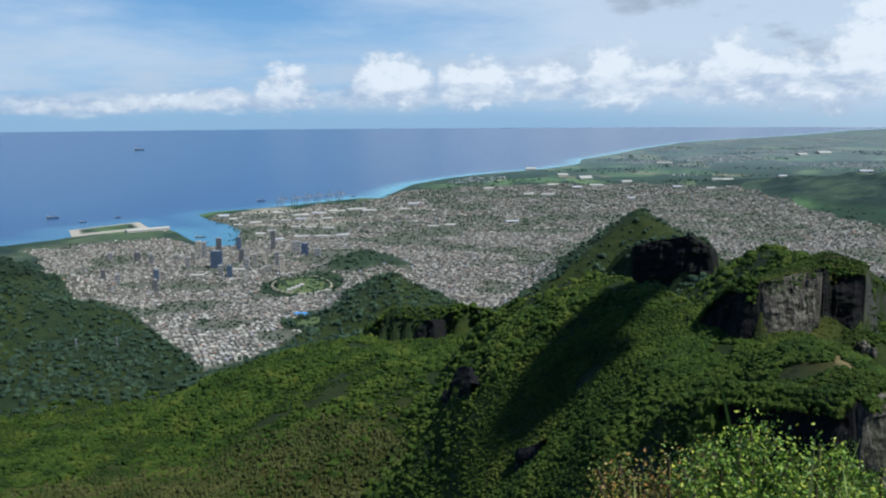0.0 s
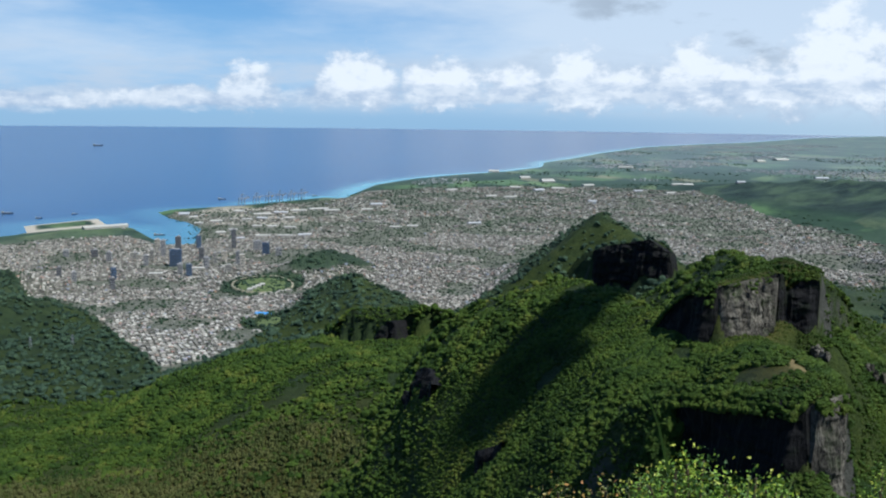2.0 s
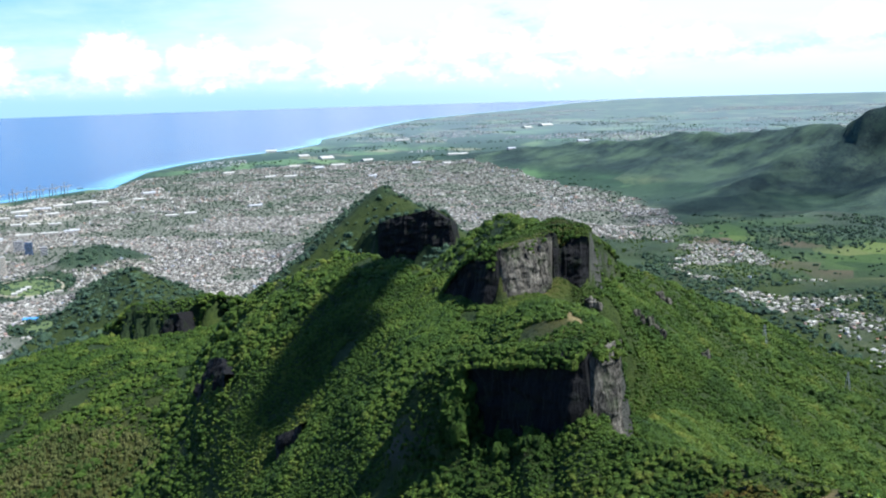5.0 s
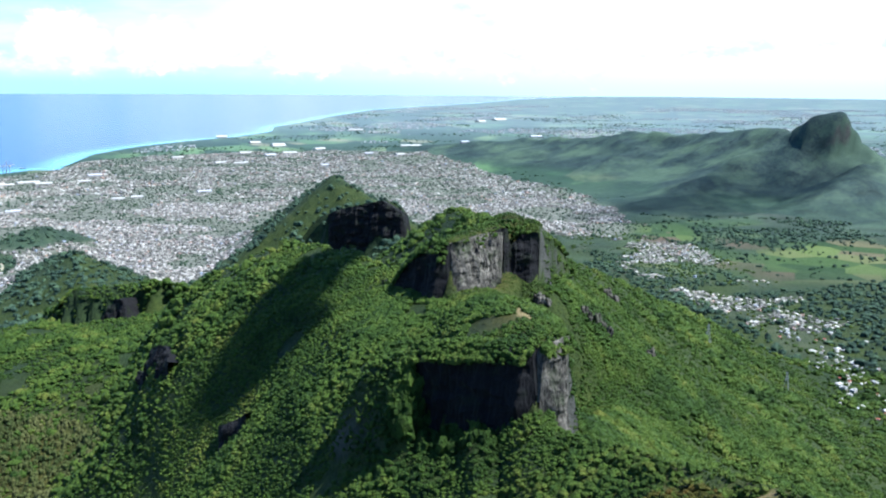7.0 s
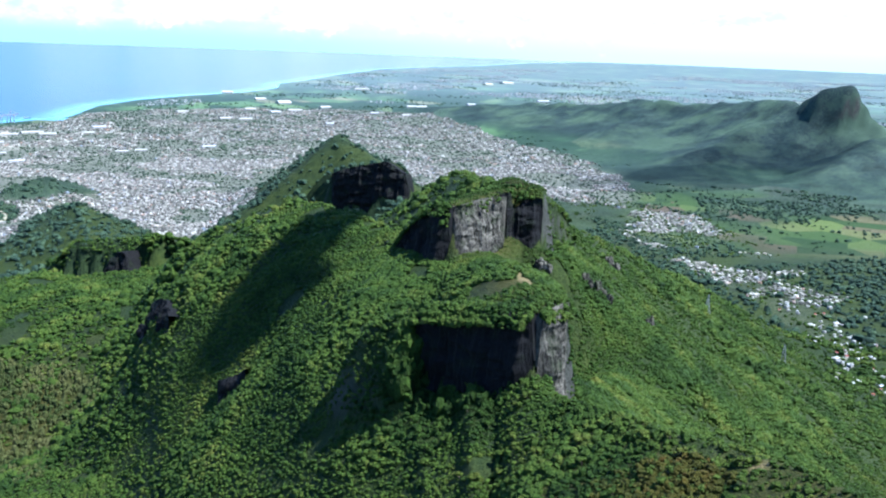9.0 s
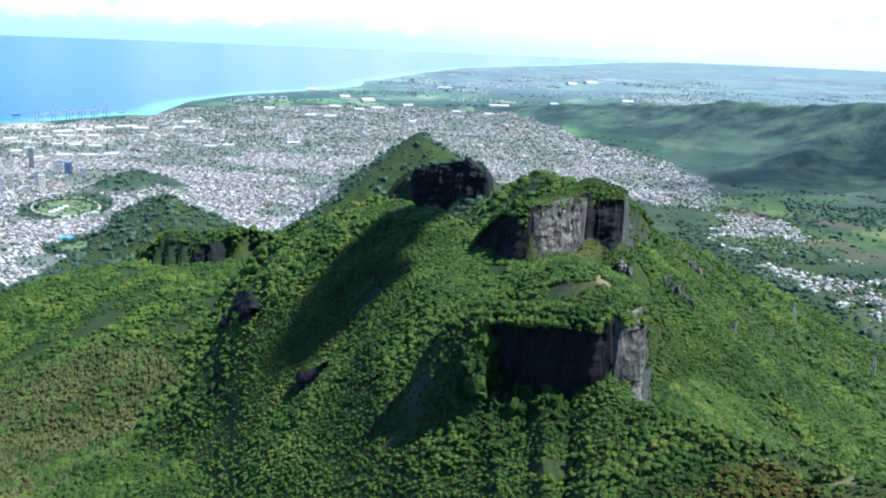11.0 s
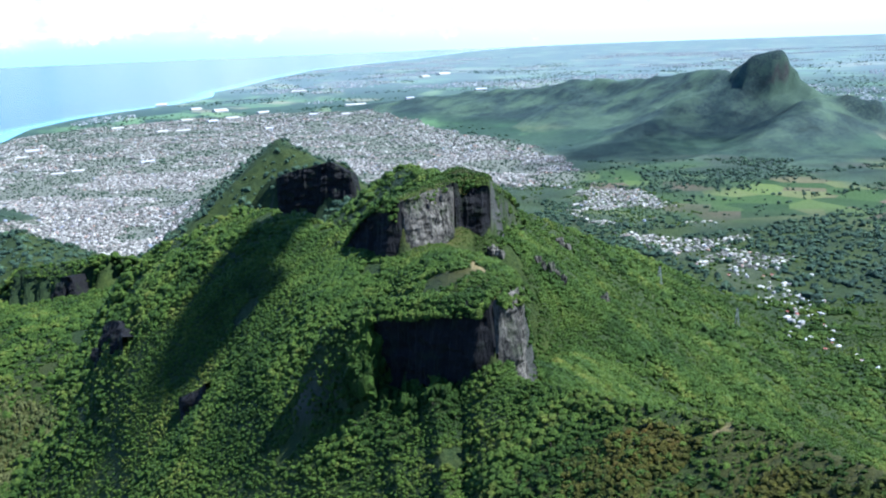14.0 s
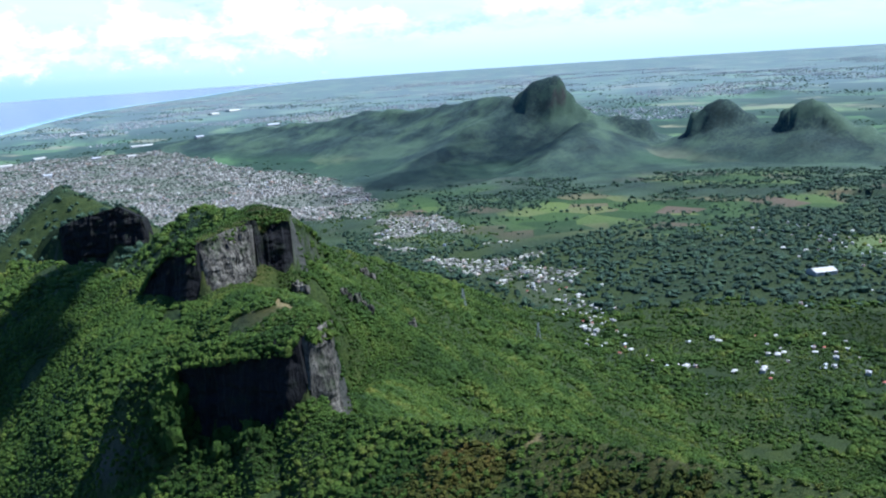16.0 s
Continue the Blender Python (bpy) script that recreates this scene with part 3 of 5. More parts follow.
def zone_town(x, y):
    sway = smooth(np.hypot(x, y), 400, 520)
    t = inside(x + 34 * fbm(x, y, 45, 4) * sway, y + 44 * fbm(y + 70, x, 45, 4) * sway, TOWN).astype(float)
    for line, k in ((STRIP, 0.6), (HAMLET, 0.42), (LOW, 0.28)):
        d, (z, wd) = along(x, y, line)
        t = np.maximum(t, k * smooth(d / wd, 1.15, 0.75) * smooth(fbm(x, y, 18, 4), -0.06, 0.10))
    t = t * smooth(np.hypot((x + 66) / 18, (y - 414) / 27), 1.0, 1.12) * smooth(np.hypot((x + 49) / 8, (y - 314) / 14), 1.0, 1.2)
    d, _ = along(x, y, FORT)
    t *= smooth(d, 11, 16)
    hill = (t > 0) & (np.hypot(x, y) < 620) & (x < 0.34 * y)
    t[hill] *= smooth(height(x[hill], y[hill]), 13.5, 11.0)
    return t


def zone_meadow(x, y):
    r, az = np.hypot(x, y), np.degrees(np.arctan2(x, y))
    m = smooth(az, 29, 34) * smooth(r, 330, 400) * smooth(r, 560, 480) * smooth(fbm(x, y, 60, 3), -0.1, 0.1)
    m = np.maximum(m, smooth(az, 45, 52) * smooth(r, 240, 290) * smooth(r, 540, 430) * smooth(fbm(x + 50, y, 45, 3), -0.02, 0.12))
    return m


def zone_scrub(x, y):
    """The open, brighter scrub of the east slope."""
    r, az = np.hypot(x, y), np.degrees(np.arctan2(x, y))
    east = smooth(az + 5 * fbm(x, y, 15, 3), 26.5, 30) * smooth(r, 250, 170) * smooth(fbm(x, y, 22, 4), -0.22, 0.12) * smooth(r, 20, 34)
    bench = smooth(az, -6, 4) * smooth(az, 30, 26) * smooth(r, 130, 95) * smooth(fbm(x, y, 14, 4), -0.04, 0.14) * smooth(r, 30, 40)
    d, _ = along(x, y, CONE)
    return np.maximum(np.maximum(east, bench), 0.9 * smooth(d, 45, 20) * smooth(fbm(x, y, 30, 4), -0.15, 0.05))


def zone_dry(x, y):
    r, az = np.hypot(x, y), np.degrees(np.arctan2(x, y))
    m = smooth(az, 2, -7) * smooth(r, 176, 152) * smooth(r, 105, 125) * smooth(fbm(x, y, 40, 4), -0.22, 0.1)
    m = np.maximum(m, 0.7 * smooth(r, 60, 44) * smooth(fbm(x, y, 6, 4), -0.10, 0.16))
    d, _ = along(x, y, [(26.2, 66), (24.6, 73), (22.5, 88)])
    m = np.maximum(m, 0.75 * smooth(d, 5, 2))
    d, _ = along(x, y, [(20.5, 96), (22.6, 104)])
    return np.maximum(m, 0.7 * smooth(d, 5, 2.5))


def zone_path(x, y):
    d, _ = along(x, y, [(25.0, 70.5), (24.0, 77.0), (23.4, 79.5)])
    p = smooth(d + 0.8 * fbm(x, y, 1.5, 3), 0.5, 0.2)
    d, _ = along(x, y, [(40.2, 44.5), (40.9, 44.2)])
    return np.maximum(p, smooth(d + 0.6 * fbm(x, y, 1.2, 3), 0.34, 0.16))


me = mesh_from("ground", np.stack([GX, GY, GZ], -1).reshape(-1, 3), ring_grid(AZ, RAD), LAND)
put_attr(me, "town", zone_town(GX, GY) * np.where(inside(GX, GY, TOWN), 1.0, 0.3))
put_attr(me, "meadow", zone_meadow(GX, GY))
put_attr(me, "dry", zone_dry(GX, GY))
put_attr(me, "path", zone_path(GX, GY))
put_attr(me, "scrub", zone_scrub(GX, GY))
RIM = [(-247, 600), (-263, 633), (-231, 677), (-211, 640), (-247, 600)]
rim_d = np.full(GX.shape, 1e9)
for (ax, ay), (bx, by) in zip(RIM, RIM[1:]):
    ux, uy = bx - ax, by - ay
    t = np.clip(((GX - ax) * ux + (GY - ay) * uy) / (ux * ux + uy * uy), 0, 1)
    rim_d = np.minimum(rim_d, np.hypot(GX - ax - t * ux, GY - ay - t * uy))
put_attr(me, "sand", np.maximum(smooth(rim_d, 7, 4), 0.8 * smooth(np.hypot((GX + 110) / 75, (GY - 715) / 90), 1.0, 0.6) * smooth(fbm(GX, GY, 25, 3), -0.05, 0.12)))
# Mask of the painted haze tint, by distance
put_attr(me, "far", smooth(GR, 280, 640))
flat = 1 - np.clip((GZ - 7) / 5, 0, 1)
put_attr(me, "plain", smooth(GR, 480, 760) * flat)
# Mask of the sheen that imitates haze over the far flat land
put_attr(me, "haze_sheen", smooth(GR, 700, 1700) * flat)
tagged(new("ground", me), "green mountain ridges, wooded valleys and a coastal plain with fields", "ground", kind="structure")

# Sea: a sheet out to the horizon
SAZ = np.concatenate([np.arange(-180, -36, 4.0), np.arange(-36, 40, 0.5), np.arange(40, 180, 4.0)])
SRAD = np.concatenate([np.geomspace(380, 1600, 130, endpoint=False), np.geomspace(1600, 4990, 40)])
SA, SR = np.meshgrid(SAZ, SRAD)
SX, SY = polar(SA, SR)
me = mesh_from("sea", np.stack([SX, SY, np.zeros_like(SX)], -1).reshape(-1, 3), ring_grid(SAZ, SRAD), SEA)
sd = sea_depth(SX, SY) + 14 * fbm(SX, SY, 60, 4)
reef = smooth(sd, 40, 4) * np.where(SY > 800, 0.9, 0.3) + 0.22 * smooth(np.hypot(SX + 150, SY - 590), 90, 40)
put_attr(me, "shoal", np.clip(reef, 0, 1))
tagged(new("water", me), "calm blue ocean with pale turquoise shallows along the shore", "water", kind="structure")


def cliff_wall(name, label, a, b, step, out=1.0, lift=0.0, reach=2.6, foot=0.8, rough=1.0, base=0.35, mat=None):
    """A rock face from a to b (azimuth, range): a closed slab with upright joints and ledges, from the ground in front to that behind."""
    (ax, ay), (bx, by) = polar(*a), polar(*b)
    length = math.hypot(bx - ax, by - ay)
    nx, ny = (by - ay) / length, (ax - bx) / length
    if (-ax * nx - ay * ny) * out < 0:
        nx, ny = -nx, -ny
    nu = int(length / step) + 2
    u = np.linspace(-0.02, 1.02, nu)
    px, py = ax + (bx - ax) * u, ay + (by - ay) * u
    top = height(px - nx * 1.1, py - ny * 1.1) + lift
    low = height(px + nx * reach, py + ny * reach) - foot
    top = np.maximum(top, low + 0.3)
    nv = int((top - low).max() / step) + 2
    v = np.linspace(0, 1, nv)[:, None]
    s = u[None] * length
    z = low[None] + (top - low)[None] * v
    joints = ridged(s / 1.0 + 40 * (ax % 7), 0.12 * z + 3.1, 1.7, 3) * 1.0 + ridged(s + 9, 0.3 * z, 0.6, 2) * 0.35
    ledge = fbm(0.35 * s + 11, z, 1.3, 4) * 1.3
    slump = (1 - v) ** 1.5 * 1.1 - v ** 6 * 0.5
    end = np.minimum(1, np.minimum(u + 0.02, 1.02 - u)[None] * length / 1.2)
    off = base + (rough * (joints + ledge) + slump) * end
    fx, fy = px[None] + nx * off, py[None] + ny * off
    rows = [np.stack([px - nx * 2.2, py - ny * 2.2, low], -1)]
    rows += [np.stack([fx[k], fy[k], z[k]], -1) for k in range(nv)]
    rows += [np.stack([px - nx * 2.2, py - ny * 2.2, top - 0.5], -1)]
    V = np.concatenate(rows)
    m = len(rows)
    i = np.arange(m)[:, None] * nu + np.arange(nu - 1)[None]
    j = ((np.arange(m) + 1) % m)[:, None] * nu + np.arange(nu - 1)[None]
    F = np.stack([i, i + 1, j + 1, j], -1).reshape(-1, 4)
    if (bx - ax) * ny - (by - ay) * nx > 0:
        F = F[:, ::-1]
    return tagged(new(name, mesh_from(name, V, F, mat or SHADED_ROCK, False)), label, "cliff")


def seat(az, el):
    """The place on the ground under a sight line from the summit."""
    r = np.arange(40, 500, 0.5)
    x, y = polar(az, r)
    k = int(np.argmax(height(x, y) > EYE + r * math.tan(radians(el))))
    return float(x[k]), float(y[k]), float(r[k])

cliff_wall("cliff", "sheer shaded basalt cliff below a wooded platform", (25.5, 62.6), (17.7, 68.8), 0.13)
cliff_wall("rock_pillar", "sunlit grey basalt pillar at the end of a cliff", (25.45, 62.5), (27.2, 65.7), 0.10, rough=0.9, base=0.45, mat=SUNLIT_ROCK)
cliff_wall("cliff", "sunlit grey rock face on the ridge top", (19.5, 92.7), (22.9, 99.6), 0.14, mat=SUNLIT_ROCK)
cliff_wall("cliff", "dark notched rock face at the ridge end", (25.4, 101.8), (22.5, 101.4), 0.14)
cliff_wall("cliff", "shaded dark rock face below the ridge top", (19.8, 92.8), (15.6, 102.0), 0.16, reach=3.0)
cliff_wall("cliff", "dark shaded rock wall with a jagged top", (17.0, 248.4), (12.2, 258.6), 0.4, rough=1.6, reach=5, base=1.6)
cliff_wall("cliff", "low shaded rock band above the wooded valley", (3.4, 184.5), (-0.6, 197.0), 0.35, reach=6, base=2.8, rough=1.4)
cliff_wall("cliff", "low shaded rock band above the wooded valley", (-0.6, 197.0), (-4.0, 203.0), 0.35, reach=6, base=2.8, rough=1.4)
for a, b, label in (((0.1, -18.0), (1.9, -17.7), "dark rock scarp on the wooded west brow"), ((4.9, -21.9), (6.6, -21.2), "dark overgrown rock scarp above the valley")):
    cliff_wall("cliff", label, (a[0], seat(*a)[2]), (b[0], seat(*b)[2]), 0.2, reach=2.0, lift=0.3, rough=1.1, base=0.5)

# ---- forest ----


def ico(sub):
    bm = bmesh.new()
    bmesh.ops.create_icosphere(bm, subdivisions=sub, radius=1.0)
    v = np.array([p.co[:] for p in bm.verts])
    fc = np.array([[p.index for p in q.verts] for q in bm.faces])
    bm.free()
    if sub == 1:
        fc = fc[v[fc].mean(1)[:, 2] > -0.6]
    return v, fc


def crowns(name, x, y, size, sub, label, seed, mat=None, tall=1.0, drop=0.0):
    """Many leafy crowns with uneven outlines, joined into one mesh."""
    r2 = np.random.default_rng(seed)
    v, fc = ico(sub)
    n = len(x)
    z = height(x, y) - drop
    turn = r2.random(n) * 6.283
    ct, st = np.cos(turn)[:, None], np.sin(turn)[:, None]
    jit = 1 + (r2.random((n, len(v))) - 0.5) * (0.75 if sub > 1 else 0.6)
    sx = size * (0.8 + 0.5 * r2.random(n))
    sz = size * (0.65 + 0.5 * r2.random(n)) * tall
    px = v[:, 0][None] * jit * sx[:, None]
    py = v[:, 1][None] * jit * (size * (0.8 + 0.5 * r2.random(n)))[:, None]
    pz = v[:, 2][None] * jit * sz[:, None]
    V = np.stack([x[:, None] + px * ct - py * st, y[:, None] + px * st + py * ct, z[:, None] + 0.45 * sz[:, None] + pz], -1).reshape(-1, 3)
    F = (fc[None] + (np.arange(n) * len(v))[:, None, None]).reshape(-1, 3)
    return tagged(new(name, mesh_from(name, V, F, mat or FOLIAGE, False)), label, "forest", kind="stuff")


def scatter(n, az0, az1, r0, r1, seed, power=1.0):
    r2 = np.random.default_rng(seed)
    az = az0 + (az1 - az0) * r2.random(n)
    r = np.sqrt(r0 ** 2 + (r1 ** 2 - r0 ** 2) * r2.random(n) ** power)
    return polar(az, r)


def woods(x, y, clear=0.5):
    e = 0.4
    slope = np.hypot(height(x + e, y) - height(x - e, y), height(x, y + e) - height(x, y - e)) / (2 * e)
    az, rr = np.degrees(np.arctan2(x, y)), np.hypot(x, y)
    ok = (slope < np.where((az > 18.2) & (az < 25.8) & ((rr < 69.5) | ((rr > 90) & (rr < 110))), 3.4, 9.0)) & (zone_town(x, y) < 0.45) & (zone_path(x, y) < 0.2) & (sea_depth(x, y) < -20)
    ok &= rng.random(x.shape) > clear * np.maximum(np.maximum(zone_dry(x, y), zone_meadow(x, y)), 0.7 * zone_scrub(x, y))
    ok &= np.where(np.hypot(x, y) > 260, (fbm(x, y, 40, 4) > -0.02) | (height(x, y) > 9) | (x < -40), fbm(x, y, 7, 3) > -0.26)
    return x[ok], y[ok]


def stand(x, y):
    """Crown size by stand: tall trees here, low scrub there."""
    r, az = np.hypot(x, y), np.degrees(np.arctan2(x, y))
    crag = smooth(r, 86, 90) * smooth(r, 122, 114) * smooth(az, 17, 19) * smooth(az, 27, 25.5)
    return (0.76 + 0.95 * smooth(fbm(x, y, 9, 4), -0.16, 0.22)) * (1 - 0.5 * crag) * (0.72 + 0.28 * smooth(r, 52, 74))


x, y = woods(*scatter(5600, -12, 66, 24, 57, 1), clear=0.1)
crowns("ridge_scrub", x, y, 0.06 + 0.19 * rng.random(len(x)) ** 2.5, 2, "dense bright green scrub and low trees on the ridge", 11)
x, y = woods(*scatter(17000, -12, 66, 24, 60, 7), clear=0.15)
crowns("low_scrub", x, y, 0.05 + 0.12 * rng.random(len(x)) ** 2, 1, "low green scrub and grass tussocks on the ridge", 20)
x, y = woods(*scatter(70000, -12, 66, 55, 130, 4), clear=0.3)
crowns("ridge_woods", x, y, stand(x, y) * (0.09 + 0.26 * rng.random(len(x)) ** 2.0), 1, "dense green low forest on the ridge flanks", 14)
x, y = woods(*scatter(42000, 1, 35, 38, 110, 14), clear=0.1)
crowns("bench_thicket", x, y, stand(x, y) * (0.09 + 0.23 * rng.random(len(x)) ** 1.7), 1, "unbroken bright green thicket round the cliffs", 24)
x, y = woods(*scatter(27000, -34, 67, 122, 225, 2), clear=0.6)
crowns("valley_forest", x, y, stand(x, y) * (0.20 + 0.40 * rng.random(len(x)) ** 2), 1, "dense green forest on the valley slopes", 12)
x, y = woods(*scatter(24000, -30, 5, 108, 215, 17), clear=0.95)
crowns("west_forest", x, y, stand(x, y) * (0.17 + 0.34 * rng.random(len(x)) ** 2), 1, "dense dark green forest on the valley floor", 28)
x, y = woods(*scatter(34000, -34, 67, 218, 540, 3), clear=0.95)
crowns("distant_forest", x, y, 0.5 + 0.7 * rng.random(len(x)) ** 2, 1, "dark green woods between fields and houses", 13, HAZED_FOLIAGE)

x, y = woods(*scatter(26000, 26, 66, 60, 200, 16), clear=0.0)
crowns("slope_scrub", x, y, stand(x, y) * (0.13 + 0.30 * rng.random(len(x)) ** 2.2), 1, "bushes and low trees over the open east slope", 26)
x, y = scatter(18000, -30, 4, 100, 180, 5)
ok = zone_dry(x, y) > 0.45
x, y = x[ok], y[ok]
crowns("plantation", x, y, 0.20 + 0.20 * rng.random(len(x)), 1, "pale olive tall plantation trees in the valley", 15, OLIVE_FOLIAGE, 1.9)
x, y = scatter(5200, 30, 52, 28, 47, 6)
ok = fbm(x, y, 5, 3) > -0.03
x, y = x[ok], y[ok]
crowns("rusty_scrub", x, y, 0.09 + 0.16 * rng.random(len(x)) ** 2, 2, "rust and olive coloured scrub on the near crest", 16, RUST_FOLIAGE)
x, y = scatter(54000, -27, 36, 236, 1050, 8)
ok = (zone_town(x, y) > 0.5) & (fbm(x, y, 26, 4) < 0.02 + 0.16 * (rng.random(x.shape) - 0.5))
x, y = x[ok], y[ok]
crowns("town_trees", x, y, 0.35 + 0.4 * rng.random(len(x)) ** 2, 1, "dark street trees between the town houses", 17, HAZED_FOLIAGE)
x, y = scatter(9000, 28, 67, 240, 560, 19)
ok = (zone_meadow(x, y) > 0.3) & (np.abs(fbm(x, y, 34, 4)) < 0.035)
x, y = x[ok], y[ok]
crowns("hedgerows", x, y, 0.4 + 0.5 * rng.random(len(x)) ** 2, 1, "dark hedges and tree belts between the fields", 27, HAZED_FOLIAGE)
x, y = scatter(18000, 26, 67, 165, 470, 15)
ok = (zone_town(x, y) > 0.12) & (rng.random(x.shape) < 0.6)
x, y = x[ok], y[ok]
crowns("garden_trees", x, y, 0.28 + 0.4 * rng.random(len(x)) ** 2, 1, "garden trees between the village houses", 25)

# Scrub that hangs over the brinks of the near cliffs
for k, (a, b, n) in enumerate((((25.4, 63.0), (17.4, 69.4), 520), ((19.7, 93.2), (15.9, 101.8), 300), ((19.8, 93.3), (22.4, 99.2), 16), ((25.2, 102.4), (22.8, 104.4), 40), ((25.6, 63.2), (27.3, 66.3), 70))):
    (ax, ay), (bx, by) = polar(*a), polar(*b)
    u, side = rng.random(n), rng.random(n) ** 1.5 * 1.4
    length = math.hypot(bx - ax, by - ay)
    nx, ny = (by - ay) / length, -(bx - ax) / length
    if ax * nx + ay * ny > 0:
        nx, ny = -nx, -ny
    x, y = ax + (bx - ax) * u, ay + (by - ay) * u
    back = height(x - nx * 0.9, y - ny * 0.9)
    x, y = x + nx * (side * 0.9 + 0.1), y + ny * (side * 0.9 + 0.1)
    crowns("cliff_scrub", x, y, 0.12 + 0.22 * rng.random(n) ** 1.6, 1, "dark green scrub hanging over a cliff's brink", 90 + k, None, 1.2, height(x, y) - back + 0.9 * side - 0.1)

# Thickets climbing the foot of the near cliff
(ax, ay), (bx, by) = polar(17.2, 69.4), polar(24.6, 63.4)
u = rng.random(420) ** 1.8
nx, ny = (by - ay), -(bx - ax)
if ax * nx + ay * ny > 0:
    nx, ny = -nx, -ny
side = (0.9 + 2.2 * rng.random(420)) / math.hypot(nx, ny)
x, y = ax + (bx - ax) * u + nx * side, ay + (by - ay) * u + ny * side
crowns("foot_thicket", x, y, (0.16 + 0.34 * rng.random(420) ** 1.6) * (1.25 - 0.6 * u), 2, "dark green thicket climbing the foot of a cliff", 97, None, 1.7)

# ---- clouds overhead ----
def vapour(name, lo, hi):
    cl = Mat(name, 1.0, 0.0)
    cl.color(cl.mix(cl.noise(0.06, 5), (0.78, 0.79, 0.81), (0.86, 0.86, 0.86)))
    cl.put(cl.range(cl.noise(0.09, 6, 0.6), 0.35, 0.65, lo, hi), cl.b.inputs["Alpha"])
    return cl.m


CLOUD, THIN_CLOUD = vapour("cumulus_cloud", 0.6, 0.9), vapour("thin_cumulus_cloud", 0.12, 0.30)


def cloud(name, spots, high, label, seed, mat=None):
    """A drifting cumulus: heaped puffs with a flat base, the sun's shadow of which lies on the given spots (x, y, z, half widths east and north)."""
    r3 = np.random.default_rng(seed)
    v, fc = ico(3)
    sx, sy = math.sin(radians(SUN_AZ)) / math.tan(radians(SUN_EL)), math.cos(radians(SUN_AZ)) / math.tan(radians(SUN_EL))
    V, F = [], []
    for x, y, z, rx, ry in spots:
        for k in range(1 if mat else 7):
            a, q = r3.random() * 6.283, 0.55 * math.sqrt(r3.random()) if k else 0.0
            g2 = (0.95 if mat else 0.75) if k == 0 else 0.35 + 0.25 * r3.random()
            lump = 1 + 0.5 * fbm(v[:, 0] * 2 + 7 * k + v[:, 2] * 1.3, v[:, 1] * 2 + 3 * k - v[:, 2], 1.0, 3)
            p = v * lump[:, None] * np.array((rx * g2, ry * g2, 0.6 * min(rx, ry) * g2))
            p[:, 2] = np.maximum(p[:, 2], -0.12 * min(rx, ry))
            cx, cy = x + sx * (high - z) + math.cos(a) * q * rx, y + sy * (high - z) + math.sin(a) * q * ry
            F.append(fc + len(v) * len(V))
            V.append(p + np.array((cx, cy, high)))
    return tagged(new(name, mesh_from(name, np.concatenate(V), np.concatenate(F), mat or CLOUD)), label, "cloud", "clouds overhead")


cloud("cloud", [(28, 115, 57, 4.5, 7), (23, 114, 55, 5, 7), (17.5, 111, 50, 5, 7), (12, 108, 45, 5, 7.5), (8, 105.5, 39, 5, 8)], 205, "small white cumulus shading the ridge flank", 1)
cloud("cloud", [(300, 456, 6, 66, 34), (352, 466, 10, 72, 38), (408, 482, 18, 62, 40)], 300, "broad thin cumulus shading the valley plain", 2, THIN_CLOUD)
cloud("cloud", [(180, 94, 18, 15, 12)], 240, "small white cumulus shading the hamlet", 3, THIN_CLOUD)
cloud("cloud", [(-190, 380, 14, 26, 24)], 260, "thin white cumulus shading the western hillside", 4, THIN_CLOUD)

# ---- town ----
wl = Mat("house_walls", 0.8, 0.3)
_c = wl.ramp(wl.island(), [(0.0, (0.06, 0.06, 0.055)), (0.25, (0.14, 0.134, 0.112)), (0.55, (0.27, 0.255, 0.215)), (0.80, (0.43, 0.405, 0.345)), (0.93, (0.74, 0.71, 0.63)), (0.96, (0.42, 0.24, 0.16)), (1.0, (0.30, 0.36, 0.44))])
wl.color(wl.mix(wl.range(wl.noise(1.5, 4), 0.35, 0.7), _c, wl.mix(0.25, _c, (0.12, 0.11, 0.10))))
HOUSES = wl.m
pw = Mat("whitewashed_walls", 0.8, 0.2)
pw.color(pw.mix(pw.range(pw.noise(0.8, 4), 0.3, 0.7), pw.ramp(pw.island(), [(0.0, (0.25, 0.26, 0.27)), (0.5, (0.45, 0.46, 0.47)), (0.9, (0.74, 0.74, 0.73)), (1.0, (0.42, 0.28, 0.20))]), (0.36, 0.36, 0.35)))
WHITEWASH = pw.m


def boxes(name, x, y, sx, sy, sz, turn, mat, label):
    """Many plain buildings joined into one mesh, without their undersides."""
    q = np.array([(-1, -1, -0.3), (1, -1, -0.3), (1, 1, -0.3), (-1, 1, -0.3), (-1, -1, 1), (1, -1, 1), (1, 1, 1), (-1, 1, 1)], float)
    fc = np.array([(4, 5, 6, 7), (0, 1, 5, 4), (1, 2, 6, 5), (2, 3, 7, 6), (3, 0, 4, 7)])
    z = np.maximum(height(x, y), 0.1)
    ct, st = np.cos(turn)[:, None], np.sin(turn)[:, None]
    px, py = q[:, 0][None] * sx[:, None] / 2, q[:, 1][None] * sy[:, None] / 2
    V = np.stack([x[:, None] + px * ct - py * st, y[:, None] + px * st + py * ct, z[:, None] + q[:, 2][None] * sz[:, None]], -1).reshape(-1, 3)
    F = (fc[None] + (np.arange(len(x)) * 8)[:, None, None]).reshape(-1, 4)
    return tagged(new(name, mesh_from(name, V, F, mat, False)), label, "buildings", kind="stuff")


